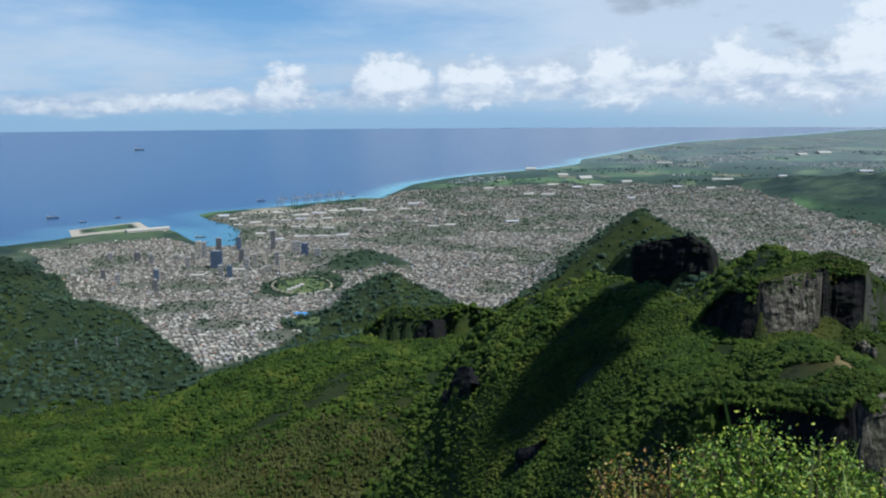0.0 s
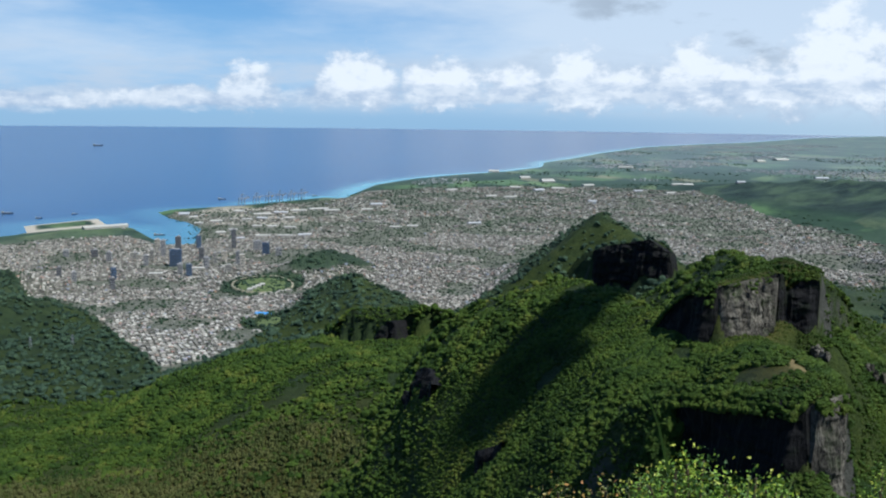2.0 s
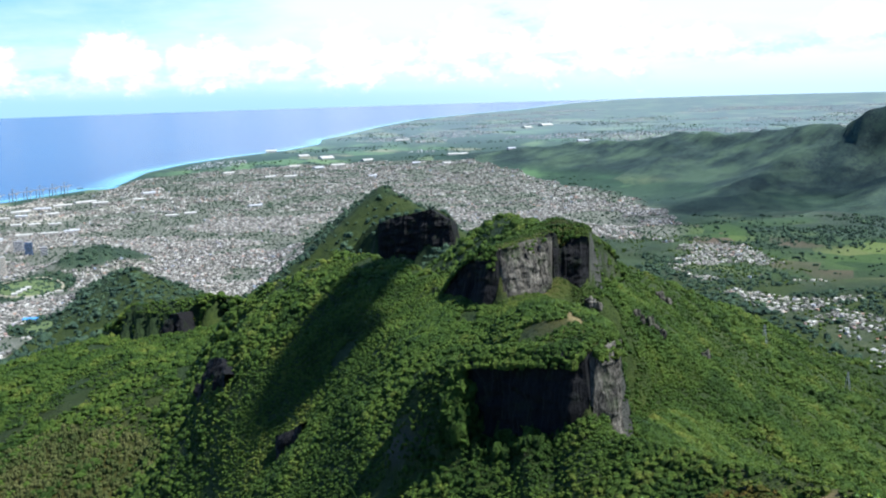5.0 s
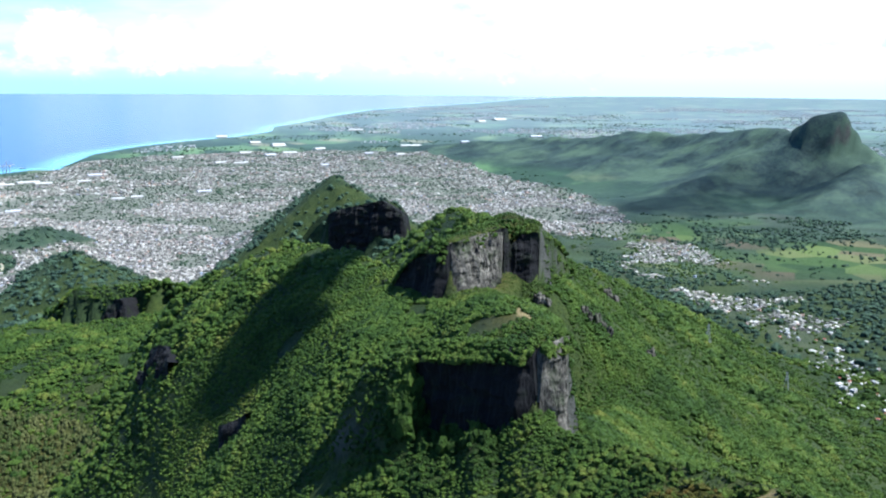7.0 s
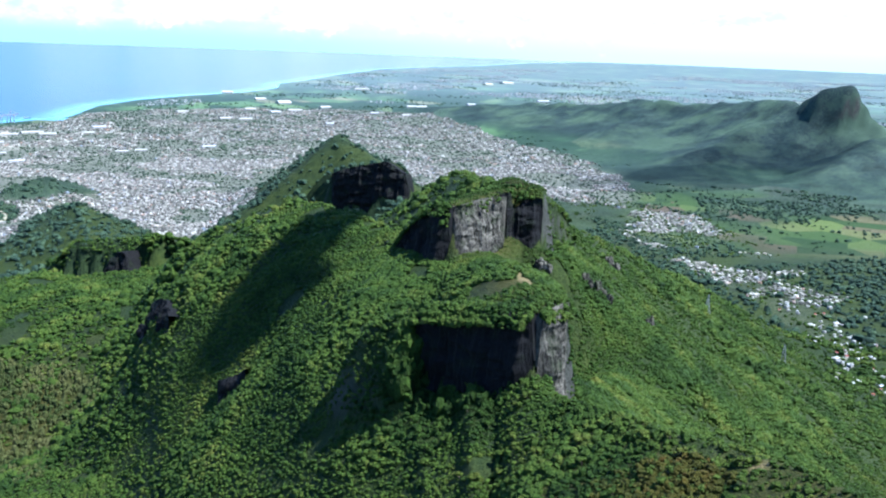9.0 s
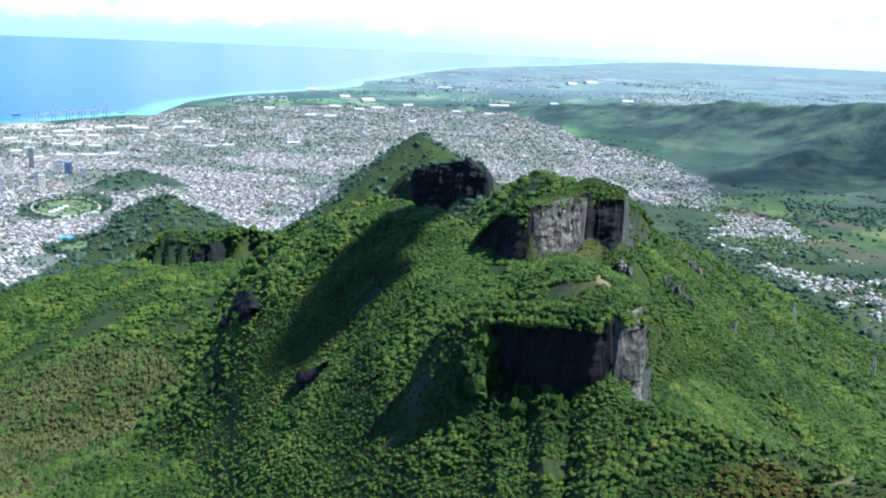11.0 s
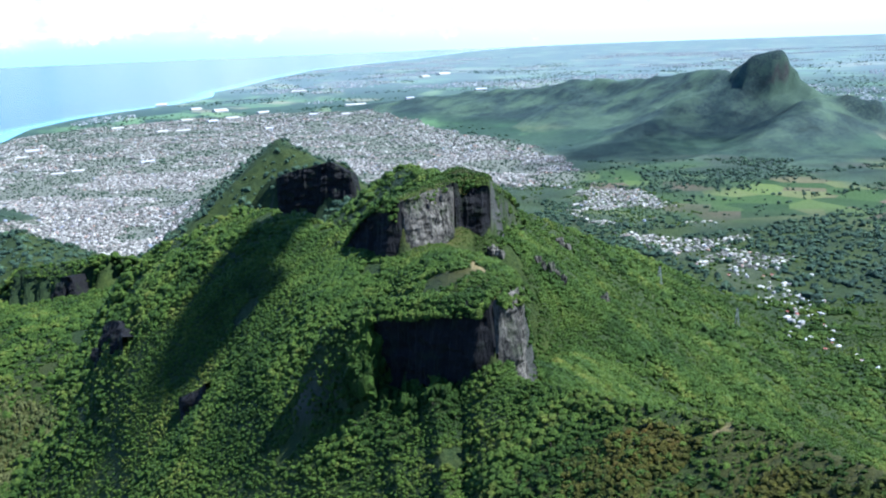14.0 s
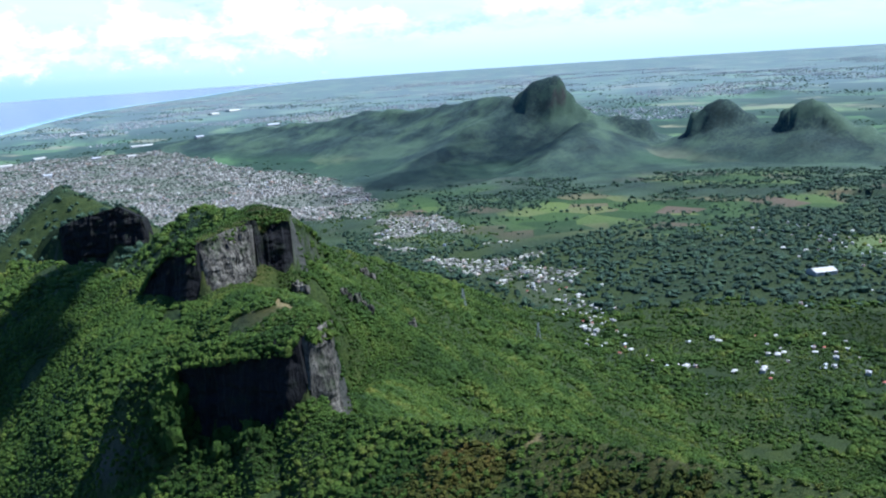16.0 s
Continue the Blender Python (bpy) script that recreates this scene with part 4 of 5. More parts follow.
def town_sites(n, az0, az1, r0, r1, seed, s=1.75, thin=-0.07):
    x, y = scatter(n, az0, az1, r0, r1, seed)
    grid_turn = 0.35 + 0.5 * (vnoise(x / 90, y / 90) - 0.5)
    u, v = np.round((x * np.cos(0.35) + y * np.sin(0.35)) / s), np.round((-x * np.sin(0.35) + y * np.cos(0.35)) / s)
    _, keep = np.unique(u * 100000 + v, return_index=True)
    u, v = u[keep] * s, v[keep] * s
    x, y = u * np.cos(0.35) - v * np.sin(0.35), u * np.sin(0.35) + v * np.cos(0.35)
    r2 = np.random.default_rng(seed + 50)
    x, y = x + (r2.random(len(x)) - 0.5) * 0.8, y + (r2.random(len(x)) - 0.5) * 0.8
    ok = (zone_town(x, y) > 0.25 + 0.6 * r2.random(len(x))) & (sea_depth(x, y) < -6) & (fbm(x, y, 26, 4) > thin)
    x, y = x[ok], y[ok]
    return x, y, 0.35 + 0.5 * (vnoise(x / 90, y / 90) - 0.5)


x, y, tn = town_sites(230000, -27, 36, 318, 600, 21, 1.42)
n = len(x)
boxes("town_houses", x, y, 0.65 + 0.75 * rng.random(n) ** 2, 0.65 + 0.6 * rng.random(n), 0.3 + 0.5 * rng.random(n) ** 2, tn, HOUSES, "crowded pale concrete houses of a coastal town")
x, y, tn = town_sites(80000, -27, 36, 600, 1050, 22, 2.4, -0.02)
n = len(x)
boxes("distant_houses", x, y, 0.8 + 1.4 * rng.random(n) ** 3, 0.8 + 1.1 * rng.random(n) ** 2, 0.4 + 0.6 * rng.random(n) ** 2, tn, HOUSES, "hazy pale houses spreading over the coastal plain")
r2 = np.random.default_rng(61)
x, y = scatter(80000, -8, 67, 950, 2900, 9)
ok = (fbm(x, y, 160, 5) > 0.07) & (sea_depth(x, y) < -25) & (height(x, y) < 9)
x, y = x[ok], y[ok]
n = len(x)
boxes("distant_villages", x, y, 1.2 + 2.4 * r2.random(n) ** 3, 1.0 + 1.6 * r2.random(n) ** 2, 0.7 + 0.6 * r2.random(n), r2.random(n) * 0.8, WHITEWASH, "tiny pale houses scattered over the far plain")
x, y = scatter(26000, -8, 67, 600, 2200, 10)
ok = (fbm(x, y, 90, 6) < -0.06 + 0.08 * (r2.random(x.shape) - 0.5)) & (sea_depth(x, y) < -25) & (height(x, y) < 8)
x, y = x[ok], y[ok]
crowns("plain_woods", x, y, 0.7 + 1.0 * r2.random(len(x)) ** 2, 1, "dark tree belts between fields of the plain", 18, HAZED_FOLIAGE, 0.6)


# ---- things ----


def part(name, bm, mat, parent, label="", flat=True):
    """Links a bmesh as one mesh under a thing or a part."""
    me = bpy.data.meshes.new(name)
    bm.to_mesh(me)
    bm.free()
    if mat:
        me.materials.append(mat)
    if not flat:
        for p in me.polygons:
            p.use_smooth = True
    ob = new(name, me)
    ob.parent = parent
    if label:
        ob["label"] = label
    return ob


def block(sx, sy, sz, x=0.0, y=0.0, z=0.0, bevel=0.0, bm=None):
    """A box standing on z."""
    bm = bm or bmesh.new()
    made = bmesh.ops.create_cube(bm, size=1.0, matrix=Matrix.Translation((x, y, z + sz / 2)) @ Matrix.Diagonal((sx, sy, sz, 1)))
    if bevel:
        edges = list({e for v in made["verts"] for e in v.link_edges})
        bmesh.ops.bevel(bm, geom=edges, offset=bevel, segments=1, affect="EDGES")
    return bm


def bar(a, b, w, bm=None):
    """A square bar from a to b."""
    bm = bm or bmesh.new()
    a, b = Vector(a), Vector(b)
    d = b - a
    m = Matrix.Translation((a + b) / 2) @ d.to_track_quat("Z", "Y").to_matrix().to_4x4() @ Matrix.Diagonal((w, w, d.length, 1))
    bmesh.ops.create_cube(bm, size=1.0, matrix=m)
    return bm


def gable(sx, sy, rise, z, over=0.05, thick=0.05):
    """A pitched roof with a closed underside, ridge along x."""
    bm = bmesh.new()
    hx, hy = sx / 2 + over, sy / 2 + over
    pts = [(-hx, -hy, z), (-hx, 0, z + rise), (-hx, hy, z), (-hx, hy, z - thick), (-hx, -hy, z - thick)]
    lo = [bm.verts.new(p) for p in pts]
    hi = [bm.verts.new((-p[0], p[1], p[2])) for p in pts]
    for k in range(5):
        bm.faces.new((lo[k], lo[(k + 1) % 5], hi[(k + 1) % 5], hi[k]))
    bm.faces.new(lo[::-1])
    bm.faces.new(hi)
    bmesh.ops.recalc_face_normals(bm, faces=bm.faces)
    return bm


def hip(sx, sy, rise, z, over=0.06):
    bm = bmesh.new()
    hx, hy = sx / 2 + over, sy / 2 + over
    k = max(0.05, hx - hy)
    c = [bm.verts.new(p) for p in ((-hx, -hy, z), (hx, -hy, z), (hx, hy, z), (-hx, hy, z), (-k, 0, z + rise), (k, 0, z + rise))]
    for f in ((0, 1, 5, 4), (1, 2, 5), (2, 3, 4, 5), (3, 0, 4), (3, 2, 1, 0)):
        bm.faces.new([c[i] for i in f])
    bmesh.ops.recalc_face_normals(bm, faces=bm.faces)
    return bm


def ground_at(x, y):
    return float(height(np.array([float(x)]), np.array([float(y)]))[0])


WHITE = plain("white_painted_concrete", (0.38, 0.365, 0.32), vary=0.12, scale=1.2)
CREAM = plain("cream_render", (0.58, 0.53, 0.44), vary=0.15, scale=1.2)
GREY = plain("grey_concrete", (0.34, 0.34, 0.34), vary=0.2, scale=1.0)
DARKGREY = plain("weathered_dark_concrete", (0.17, 0.17, 0.175), vary=0.25, scale=1.0)
ROSE = plain("faded_rose_render", (0.42, 0.28, 0.24), vary=0.15, scale=1.2)
BLUEWALL = plain("blue_grey_curtain_wall", (0.10, 0.15, 0.24), 0.25, 0.5, 0.2, 0.8)
GLASS = plain("dark_window_glass", (0.03, 0.04, 0.055), 0.08, 0.6, 0.3, 2.0)
TIN = plain("white_sheet_metal_roof", (0.43, 0.42, 0.38), 0.6, 0.3, 0.2, 0.8)
TINGREY = plain("grey_sheet_metal_roof", (0.45, 0.46, 0.47), 0.5, 0.5, 0.15, 0.8)
TINRED = plain("rust_red_sheet_roof", (0.33, 0.09, 0.06), 0.6, 0.4, 0.2, 1.5)
TINBLUE = plain("blue_sheet_metal_roof", (0.07, 0.28, 0.62), 0.5, 0.5, 0.12, 1.0)
WOODDOOR = plain("dark_wooden_door", (0.10, 0.06, 0.035), 0.6, 0.3, 0.3, 6.0)
STEEL = plain("painted_steel", (0.26, 0.28, 0.30), 0.5, 0.5, 0.2, 1.0, 0.2)
HULL = plain("dark_ship_hull", (0.05, 0.06, 0.08), 0.5, 0.5, 0.3, 0.6)
TURF = plain("mown_turf", (0.10, 0.135, 0.05), 0.9, 0.2, 0.25, 0.35)
DIRT = plain("pale_dirt_track", (0.26, 0.24, 0.17), 0.95, 0.2, 0.15, 0.5)


def office_tower(x, y, w, d, h, turn, wall, label):
    """A tower block: walls, bands of windows floor by floor, parapet and plant room."""
    top = new("tower_block")
    top.matrix_world = pose(x, y, max(ground_at(x, y), 0.2), 0, 0, turn)
    part("wall", block(w, d, h + 0.4, z=-0.4, bevel=0.04), wall, top)
    n = max(4, int(h / 0.75))
    step = h / n
    for k in range(n):
        part("window_band", block(w * 0.9, d + 0.06, step * 0.45, z=(k + 0.35) * step), GLASS, top)
    for k in range(n):
        part("side_window_band", block(w + 0.06, d * 0.8, step * 0.45, z=(k + 0.35) * step), GLASS, top)
    part("parapet", block(w + 0.12, d + 0.12, 0.18, z=h), wall, top)
    part("plant_room", block(w * 0.45, d * 0.45, 0.55, x=w * 0.1, z=h + 0.18), GREY, top)
    return tagged(top, label, "tower", "downtown towers")


TOWERS = [(-119, 468, 6.0, 2.2, 8.6, 5, BLUEWALL), (-135, 504, 2.6, 2.4, 8.4, 20, GREY), (-131, 522, 3.2, 2.4, 8.0, 10, DARKGREY), (-121, 529, 2.6, 2.2, 7.6, 25, BLUEWALL), (-111, 491, 2.8, 2.4, 6.4, 12, DARKGREY),
          (-101, 531, 2.4, 2.4, 11.2, 20, DARKGREY), (-82, 452, 2.6, 2.2, 8.6, 18, CREAM), (-88, 473, 2.2, 2.2, 7.2, 8, GREY), (-79, 510, 3.8, 2.6, 6.4, 0, BLUEWALL), (-86, 524, 4.6, 2.4, 5.6, 22, GREY),
          (-105, 437, 2.6, 2.2, 5.8, 15, BLUEWALL), (-111, 444, 2.4, 2.2, 5.0, 15, GREY), (-101, 478, 2.2, 2.2, 5.6, 20, WHITE), (-98, 487, 2.6, 2.0, 5.0, 20, CREAM), (-102, 462, 2.4, 2.2, 5.6, 28, GREY),
          (-137, 489, 2.4, 2.2, 5.2, 10, WHITE), (-135, 470, 2.4, 2.4, 5.2, 18, GREY), (-170, 496, 3.6, 2.4, 4.0, 16, DARKGREY), (-138, 427, 2.2, 2.0, 5.4, 30, BLUEWALL), (-130, 400, 2.2, 2.0, 5.4, 30, DARKGREY),
          (-158, 483, 2.8, 2.2, 4.8, 12, GREY), (-88, 447, 2.8, 2.2, 4.2, 18, WHITE), (-71, 504, 3.2, 2.4, 4.4, 14, GREY), (-147, 537, 3.0, 2.2, 4.2, 10, CREAM), (-146, 488, 2.6, 2.2, 3.8, 20, WHITE),
          (-185, 495, 3.0, 2.4, 3.8, 20, GREY), (-163, 426, 2.2, 2.0, 4.6, 25, DARKGREY), (-151, 412, 2.2, 2.2, 4.2, 20, GREY)]
NAMES = {BLUEWALL: "dark blue glazed office tower above the town roofs", GREY: "grey concrete tower block among town houses", DARKGREY: "dark weathered concrete tower block downtown",
         CREAM: "cream rendered tower block among town houses", WHITE: "white painted apartment tower above low houses"}
for x, y, w0, d0, h0, turn, wall in TOWERS:
    office_tower(x, y, w0, d0, h0, turn, wall, NAMES[wall])


def warehouse(x, y, w, d, h, turn, roof, wall, label):
    top = new("warehouse")
    top.matrix_world = pose(x, y, max(ground_at(x, y), 0.3), 0, 0, turn)
    part("wall", block(w, d, h + 0.3, z=-0.3), wall, top)
    part("roof", gable(w, d, 0.16 * d, h + 0.02, 0.1, 0.08), roof, top)
    part("loading_door", block(w * 0.16, 0.08, h * 0.7, x=-w * 0.2, y=-d / 2 - 0.02), GREY, top)
    part("loading_door", block(w * 0.16, 0.08, h * 0.7, x=w * 0.2, y=-d / 2 - 0.02), GREY, top)
    return tagged(top, label, "warehouse", "port and factory sheds")


SHEDS = [(-87, 735, 22, 6), (-72, 748, 26, 7), (-60, 736, 20, 7), (-99, 720, 18, 6), (-112, 708, 22, 6), (-88, 684, 14, 6), (-118, 674, 12, 5), (-108, 683, 13, 5), (-134, 728, 12, 7), (-138, 661, 14, 6),
         (-148, 649, 10, 5), (-172, 706, 13, 9), (-160, 684, 10, 6), (-92, 583, 16, 5), (-78, 584, 16, 5), (-66, 588, 14, 5), (-93, 632, 12, 5), (-80, 627, 13, 5), (-104, 634, 11, 5), (-105, 571, 10, 5),
         (-122, 598, 10, 6), (-117, 613, 10, 5), (-32, 746, 14, 7), (-26, 795, 18, 7), (171, 1088, 26, 22), (125, 1284, 24, 16), (152, 1152, 22, 14), (141, 954, 18, 10), (165, 972, 24, 10), (101, 869, 20, 8),
         (83, 878, 18, 8), (50, 654, 16, 6), (-7, 631, 14, 5), (5, 636, 13, 6), (48, 952, 20, 8), (172, 824, 12, 7), (286, 943, 18, 9), (322, 1023, 22, 12), (349, 954, 16, 8), (322, 857, 14, 7),
         (416, 900, 18, 8), (700, 1670, 44, 24), (640, 1618, 30, 20), (538, 1151, 28, 12), (344, 1407, 40, 10), (205, 1010, 22, 10), (120, 990, 20, 9), (235, 905, 14, 8), (255, 860, 14, 8)]
for k, (x, y, w0, d0) in enumerate(SHEDS):
    bright = k % 4 != 3
    warehouse(x, y, w0 * 0.6, d0 * 0.7, 0.55 + 0.0007 * y, 8 + 12 * math.sin(k * 1.7), TIN if bright else TINGREY, WHITE if bright else GREY,
              "long white metal-roofed shed on the plain" if bright else "grey metal-roofed industrial shed on the plain")
warehouse(-205, 622, 30, 5.5, 1.3, 38, TIN, WHITE, "very long white-roofed quay shed by the harbour")
warehouse(-52, 329, 6.5, 2.6, 0.9, -14, TINBLUE, WHITE, "bright blue metal-roofed school hall by a pitch")
warehouse(216, 133, 6.2, 4.6, 1.1, -25, TIN, WHITE, "large white flat shed beside village fields")
warehouse(-106, 458, 7.5, 2.6, 0.9, 12, TIN, WHITE, "white-roofed market hall among town houses")
warehouse(-122, 441, 6.5, 2.8, 0.9, 8, TIN, WHITE, "white-roofed market hall among town houses")


def draped(name, cx, cy, rx, ry, turn, lift, hole=0.0, n=48, rings=6):
    """An oval sheet of some thickness laid on the land."""
    a = np.linspace(0, 2 * np.pi, n, endpoint=False)
    q = np.linspace(hole, 1, rings + 1)
    A, Q = np.meshgrid(a, q)
    lx, ly = np.cos(A) * Q * rx, np.sin(A) * Q * ry
    c, s = math.cos(turn), math.sin(turn)
    X, Y = cx + lx * c - ly * s, cy + lx * s + ly * c
    Z = height(X, Y) + lift
    Z[-1] -= lift + 0.3
    return mesh_from(name, np.stack([X, Y, Z], -1).reshape(-1, 3), ring_grid(a, q), None)


def racecourse(cx, cy):
    top = new("racecourse")
    for name, args, mat, label in (("infield", (12.5, 20, 0.25, 0.5, 0.02), TURF, "mown green infield"), ("track", (14.2, 22.5, 0.25, 0.62, 0.92), DIRT, "pale oval track")):
        me = draped(name, cx, cy, *args)
        me.materials.append(mat)
        ob = new(name, me)
        ob.parent = top
        ob["label"] = label
    z = ground_at(cx, cy)
    for k in range(5):
        part("grandstand", block(3.4, 1.3, 1.1, cx + 4 + 2.5 * k, cy - 25 + 2.2 * k, z), WHITE, top)
    for k in range(4):
        part("tent", gable(2.2, 1.6, 0.5, z + 1.3, 0, 0.6), TIN, top).location = (cx - 3 + 1.2 * k, cy - 16 + 4 * k, 0)
    return tagged(top, "oval racecourse with green infield and white stands", "racecourse")


racecourse(-66, 414)
me = draped("pitch", -48, 312, 4.6, 9, 0.2, 0.3, 0.02)
me.materials.append(TURF)
tagged(new("sports_pitch", me), "bright green mown sports pitch at the town's edge", "pitch")


def gantry_crane(x, y, turn, s):
    top = new("gantry_crane")
    top.matrix_world = pose(x, y, 0.6, 0, 0, turn)
    for lx in (-1.2, 1.2):
        for ly in (-1.3, 1.3):
            part("leg", bar((lx * s, ly * s, -0.4), (lx * s * 0.8, ly * s, 4.2 * s), 0.28 * s), STEEL, top)
    part("boom", block(0.4 * s, 10 * s, 0.4 * s, y=2.2 * s, z=4.2 * s), STEEL, top)
    part("mast", bar((0, 0.4 * s, 4.4 * s), (0, 0.4 * s, 7.0 * s), 0.3 * s), STEEL, top)
    part("stay", bar((0, 0.4 * s, 7.0 * s), (0, 6.6 * s, 4.6 * s), 0.14 * s), STEEL, top)
    part("stay", bar((0, 0.4 * s, 7.0 * s), (0, -2.4 * s, 4.6 * s), 0.14 * s), STEEL, top)
    part("cab", block(0.7 * s, 0.8 * s, 0.6 * s, y=3.4 * s, z=3.6 * s), WHITE, top)
    return tagged(top, "dark steel container crane on the quay", "crane", "quay cranes")


for x, y in ((-130, 790), (-121, 802), (-113, 813), (-104, 822), (-96, 834), (-140, 776)):
    gantry_crane(x, y, -30, 1.5)


def cargo_ship(x, y, turn, length, label):
    top = new("ship")
    top.matrix_world = pose(x, y, 0, 0, 0, turn)
    bm = bmesh.new()
    w = length * 0.16
    deck = [(-0.5, -0.5), (0.3, -0.5), (0.5, 0), (0.3, 0.5), (-0.5, 0.5)]
    lo = [bm.verts.new((px * length * 0.94, py * w * 0.8, -0.3)) for px, py in deck]
    hi = [bm.verts.new((px * length, py * w, 0.09 * length)) for px, py in deck]
    bm.faces.new(lo[::-1])
    bm.faces.new(hi)
    for k in range(5):
        bm.faces.new((lo[k], lo[(k + 1) % 5], hi[(k + 1) % 5], hi[k]))
    part("hull", bm, HULL, top)
    part("bridge", block(length * 0.14, w * 0.9, length * 0.14, x=-length * 0.38, z=0.09 * length), WHITE, top)
    part("hatch", block(length * 0.45, w * 0.7, length * 0.03, z=0.09 * length), TINGREY, top)
    part("mast", bar((length * 0.3, 0, 0.09 * length), (length * 0.3, 0, 0.22 * length), 0.012 * length), STEEL, top)
    return tagged(top, label, "ship", "ships off the port")


for x, y, turn, length in ((-192, 618, 120, 9), (-160, 590, 10, 7), (-308, 709, 10, 9), (-273, 681, 5, 5), (-257, 710, 15, 4.5), (-170, 842, 10, 7), (-88, 884, 20, 6), (-150, 566, 30, 4), (-700, 2100, 10, 22)):
    cargo_ship(x, y, turn, length, "small dark cargo ship on calm blue water")


def pylon(x, y, h):
    top = new("transmission_pylon")
    top.matrix_world = pose(x, y, ground_at(x, y) - 0.1, 0, 0, 30)
    b, t = h * 0.11, h * 0.02
    for sx in (-1, 1):
        for sy in (-1, 1):
            part("leg", bar((sx * b, sy * b, 0), (sx * t, sy * t, h), 0.016 * h), STEEL, top)
    for k, z in enumerate((0.62, 0.76, 0.9)):
        part("cross_arm", bar((-0.17 * h * (1 - 0.2 * k), 0, z * h), (0.17 * h * (1 - 0.2 * k), 0, z * h), 0.018 * h), STEEL, top)
    for k in range(5):
        z0, z1 = k / 5, (k + 1) / 5
        w0, w1 = b + (t - b) * z0, b + (t - b) * z1
        part("brace", bar((-w0, -w0, z0 * h), (w1, -w1, z1 * h), 0.01 * h), STEEL, top)
        part("brace", bar((w0, w0, z0 * h), (-w1, w1, z1 * h), 0.01 * h), STEEL, top)
    return tagged(top, "grey steel lattice pylon above the forest", "pylon", "transmission pylons")


for a0, r0 in ((-22.7, 296), (-20.4, 294), (41.0, 168), (36.2, 158)):
    px, py = polar(a0, r0)
    pylon(px, py, 3.6)


def house(w, d, h, wall, roof, kind, label):
    """A small house: walls, roof, door, windows, each a part."""
    top = new("house")
    part("wall", block(w, d, h + 0.5, z=-0.5), wall, top)
    if kind == "hip":
        part("roof", hip(w, d, 0.3 * d, h), roof, top)
    elif kind == "gable":
        part("roof", gable(w, d, 0.22 * d, h + 0.02), roof, top)
    else:
        part("roof", block(w + 0.1, d + 0.1, 0.06, z=h), roof, top)
        part("parapet", block(w * 0.4, d * 0.4, 0.22, x=-w * 0.2, y=d * 0.15, z=h + 0.06), wall, top)
        part("water_tank", block(0.14, 0.14, 0.16, x=w * 0.3, y=d * 0.25, z=h + 0.06, bevel=0.03), DARKGREY, top)
    part("door", block(0.10, 0.03, 0.21, x=0.05, y=-d / 2 - 0.005), WOODDOOR, top)
    for k in (-0.32, 0.32):
        part("window", block(0.14, 0.03, 0.12, x=k * w, y=-d / 2 - 0.005, z=0.10), GLASS, top)
    if h > 0.5:
        for k in (-0.3, 0.3):
            part("window", block(0.16, 0.03, 0.12, x=k * w, y=-d / 2 - 0.005, z=0.42), GLASS, top)
    return tagged(top, label, "house", "houses at the forest edge")


KINDS = [house(1.1, 0.9, 0.32, WHITE, TIN, "gable", "small white house with a pale metal roof"), house(1.3, 1.0, 0.62, WHITE, GREY, "flat", "two-storey white concrete house with flat roof"),
         house(1.2, 0.9, 0.34, CREAM, TINRED, "hip", "cream house with a rust-red hipped roof"), house(1.0, 1.0, 0.60, GREY, WHITE, "flat", "grey two-storey concrete house with white flat roof"),
         house(1.5, 1.0, 0.34, GREY, TINGREY, "gable", "low grey house with a grey metal roof"), house(1.1, 1.1, 0.64, ROSE, GREY, "flat", "faded rose two-storey concrete house"),
         house(0.9, 0.8, 0.32, CREAM, GREY, "flat", "small cream concrete house with flat roof"), house(1.6, 1.1, 0.36, WHITE, TIN, "hip", "wide white house with a white hipped roof")]
LOTS = [(144, 164), (144, 159), (145, 156), (141, 153), (132, 136), (133, 120), (131, 117), (133, 112), (133, 110), (134, 108.5), (123, 97), (146, 120), (150, 117), (185, 119), (184, 117), (136, 101), (139, 97), (139, 95),
        (167, 102), (159, 97), (231, 130), (207, 114), (165, 96), (142, 161), (146, 158), (143, 155), (134, 138), (137, 94), (141, 98), (131, 113)]
pick = random.Random(5)


def strip_lots(line, count, spread):
    q = [polar(p[0], p[1]) + (p[3],) for p in line]
    made = 0
    while made < count:
        k = pick.randrange(len(q) - 1)
        t = pick.random()
        wd = (q[k][2] + (q[k + 1][2] - q[k][2]) * t) * spread
        x, y = q[k][0] + (q[k + 1][0] - q[k][0]) * t + pick.gauss(0, 0.5) * wd, q[k][1] + (q[k + 1][1] - q[k][1]) * t + pick.gauss(0, 0.5) * wd
        if all((x - a) ** 2 + (y - b) ** 2 > 2.0 for a, b in LOTS):
            LOTS.append((x, y))
            made += 1


strip_lots(STRIP[4:], 84, 0.8)
strip_lots(HAMLET, 96, 0.9)
strip_lots(LOW, 34, 0.7)
edge_x, edge_y, _ = town_sites(90000, -19, -4, 234, 318, 77, 1.6)
sites = list(zip(edge_x, edge_y))
pick.shuffle(sites)
for x, y in sites[:115]:
    LOTS.append((float(x), float(y)))
x, y = np.array([p[0] for p in sites[115:]]), np.array([p[1] for p in sites[115:]])
n = len(x)
boxes("edge_houses", x, y, 0.8 + 0.7 * rng.random(n) ** 2, 0.8 + 0.6 * rng.random(n), 0.35 + 0.4 * rng.random(n) ** 2, 0.35 + 0.3 * rng.random(n), HOUSES, "pale concrete houses at the town's wooded edge")
zs = height(np.array([p[0] for p in LOTS]), np.array([p[1] for p in LOTS]))
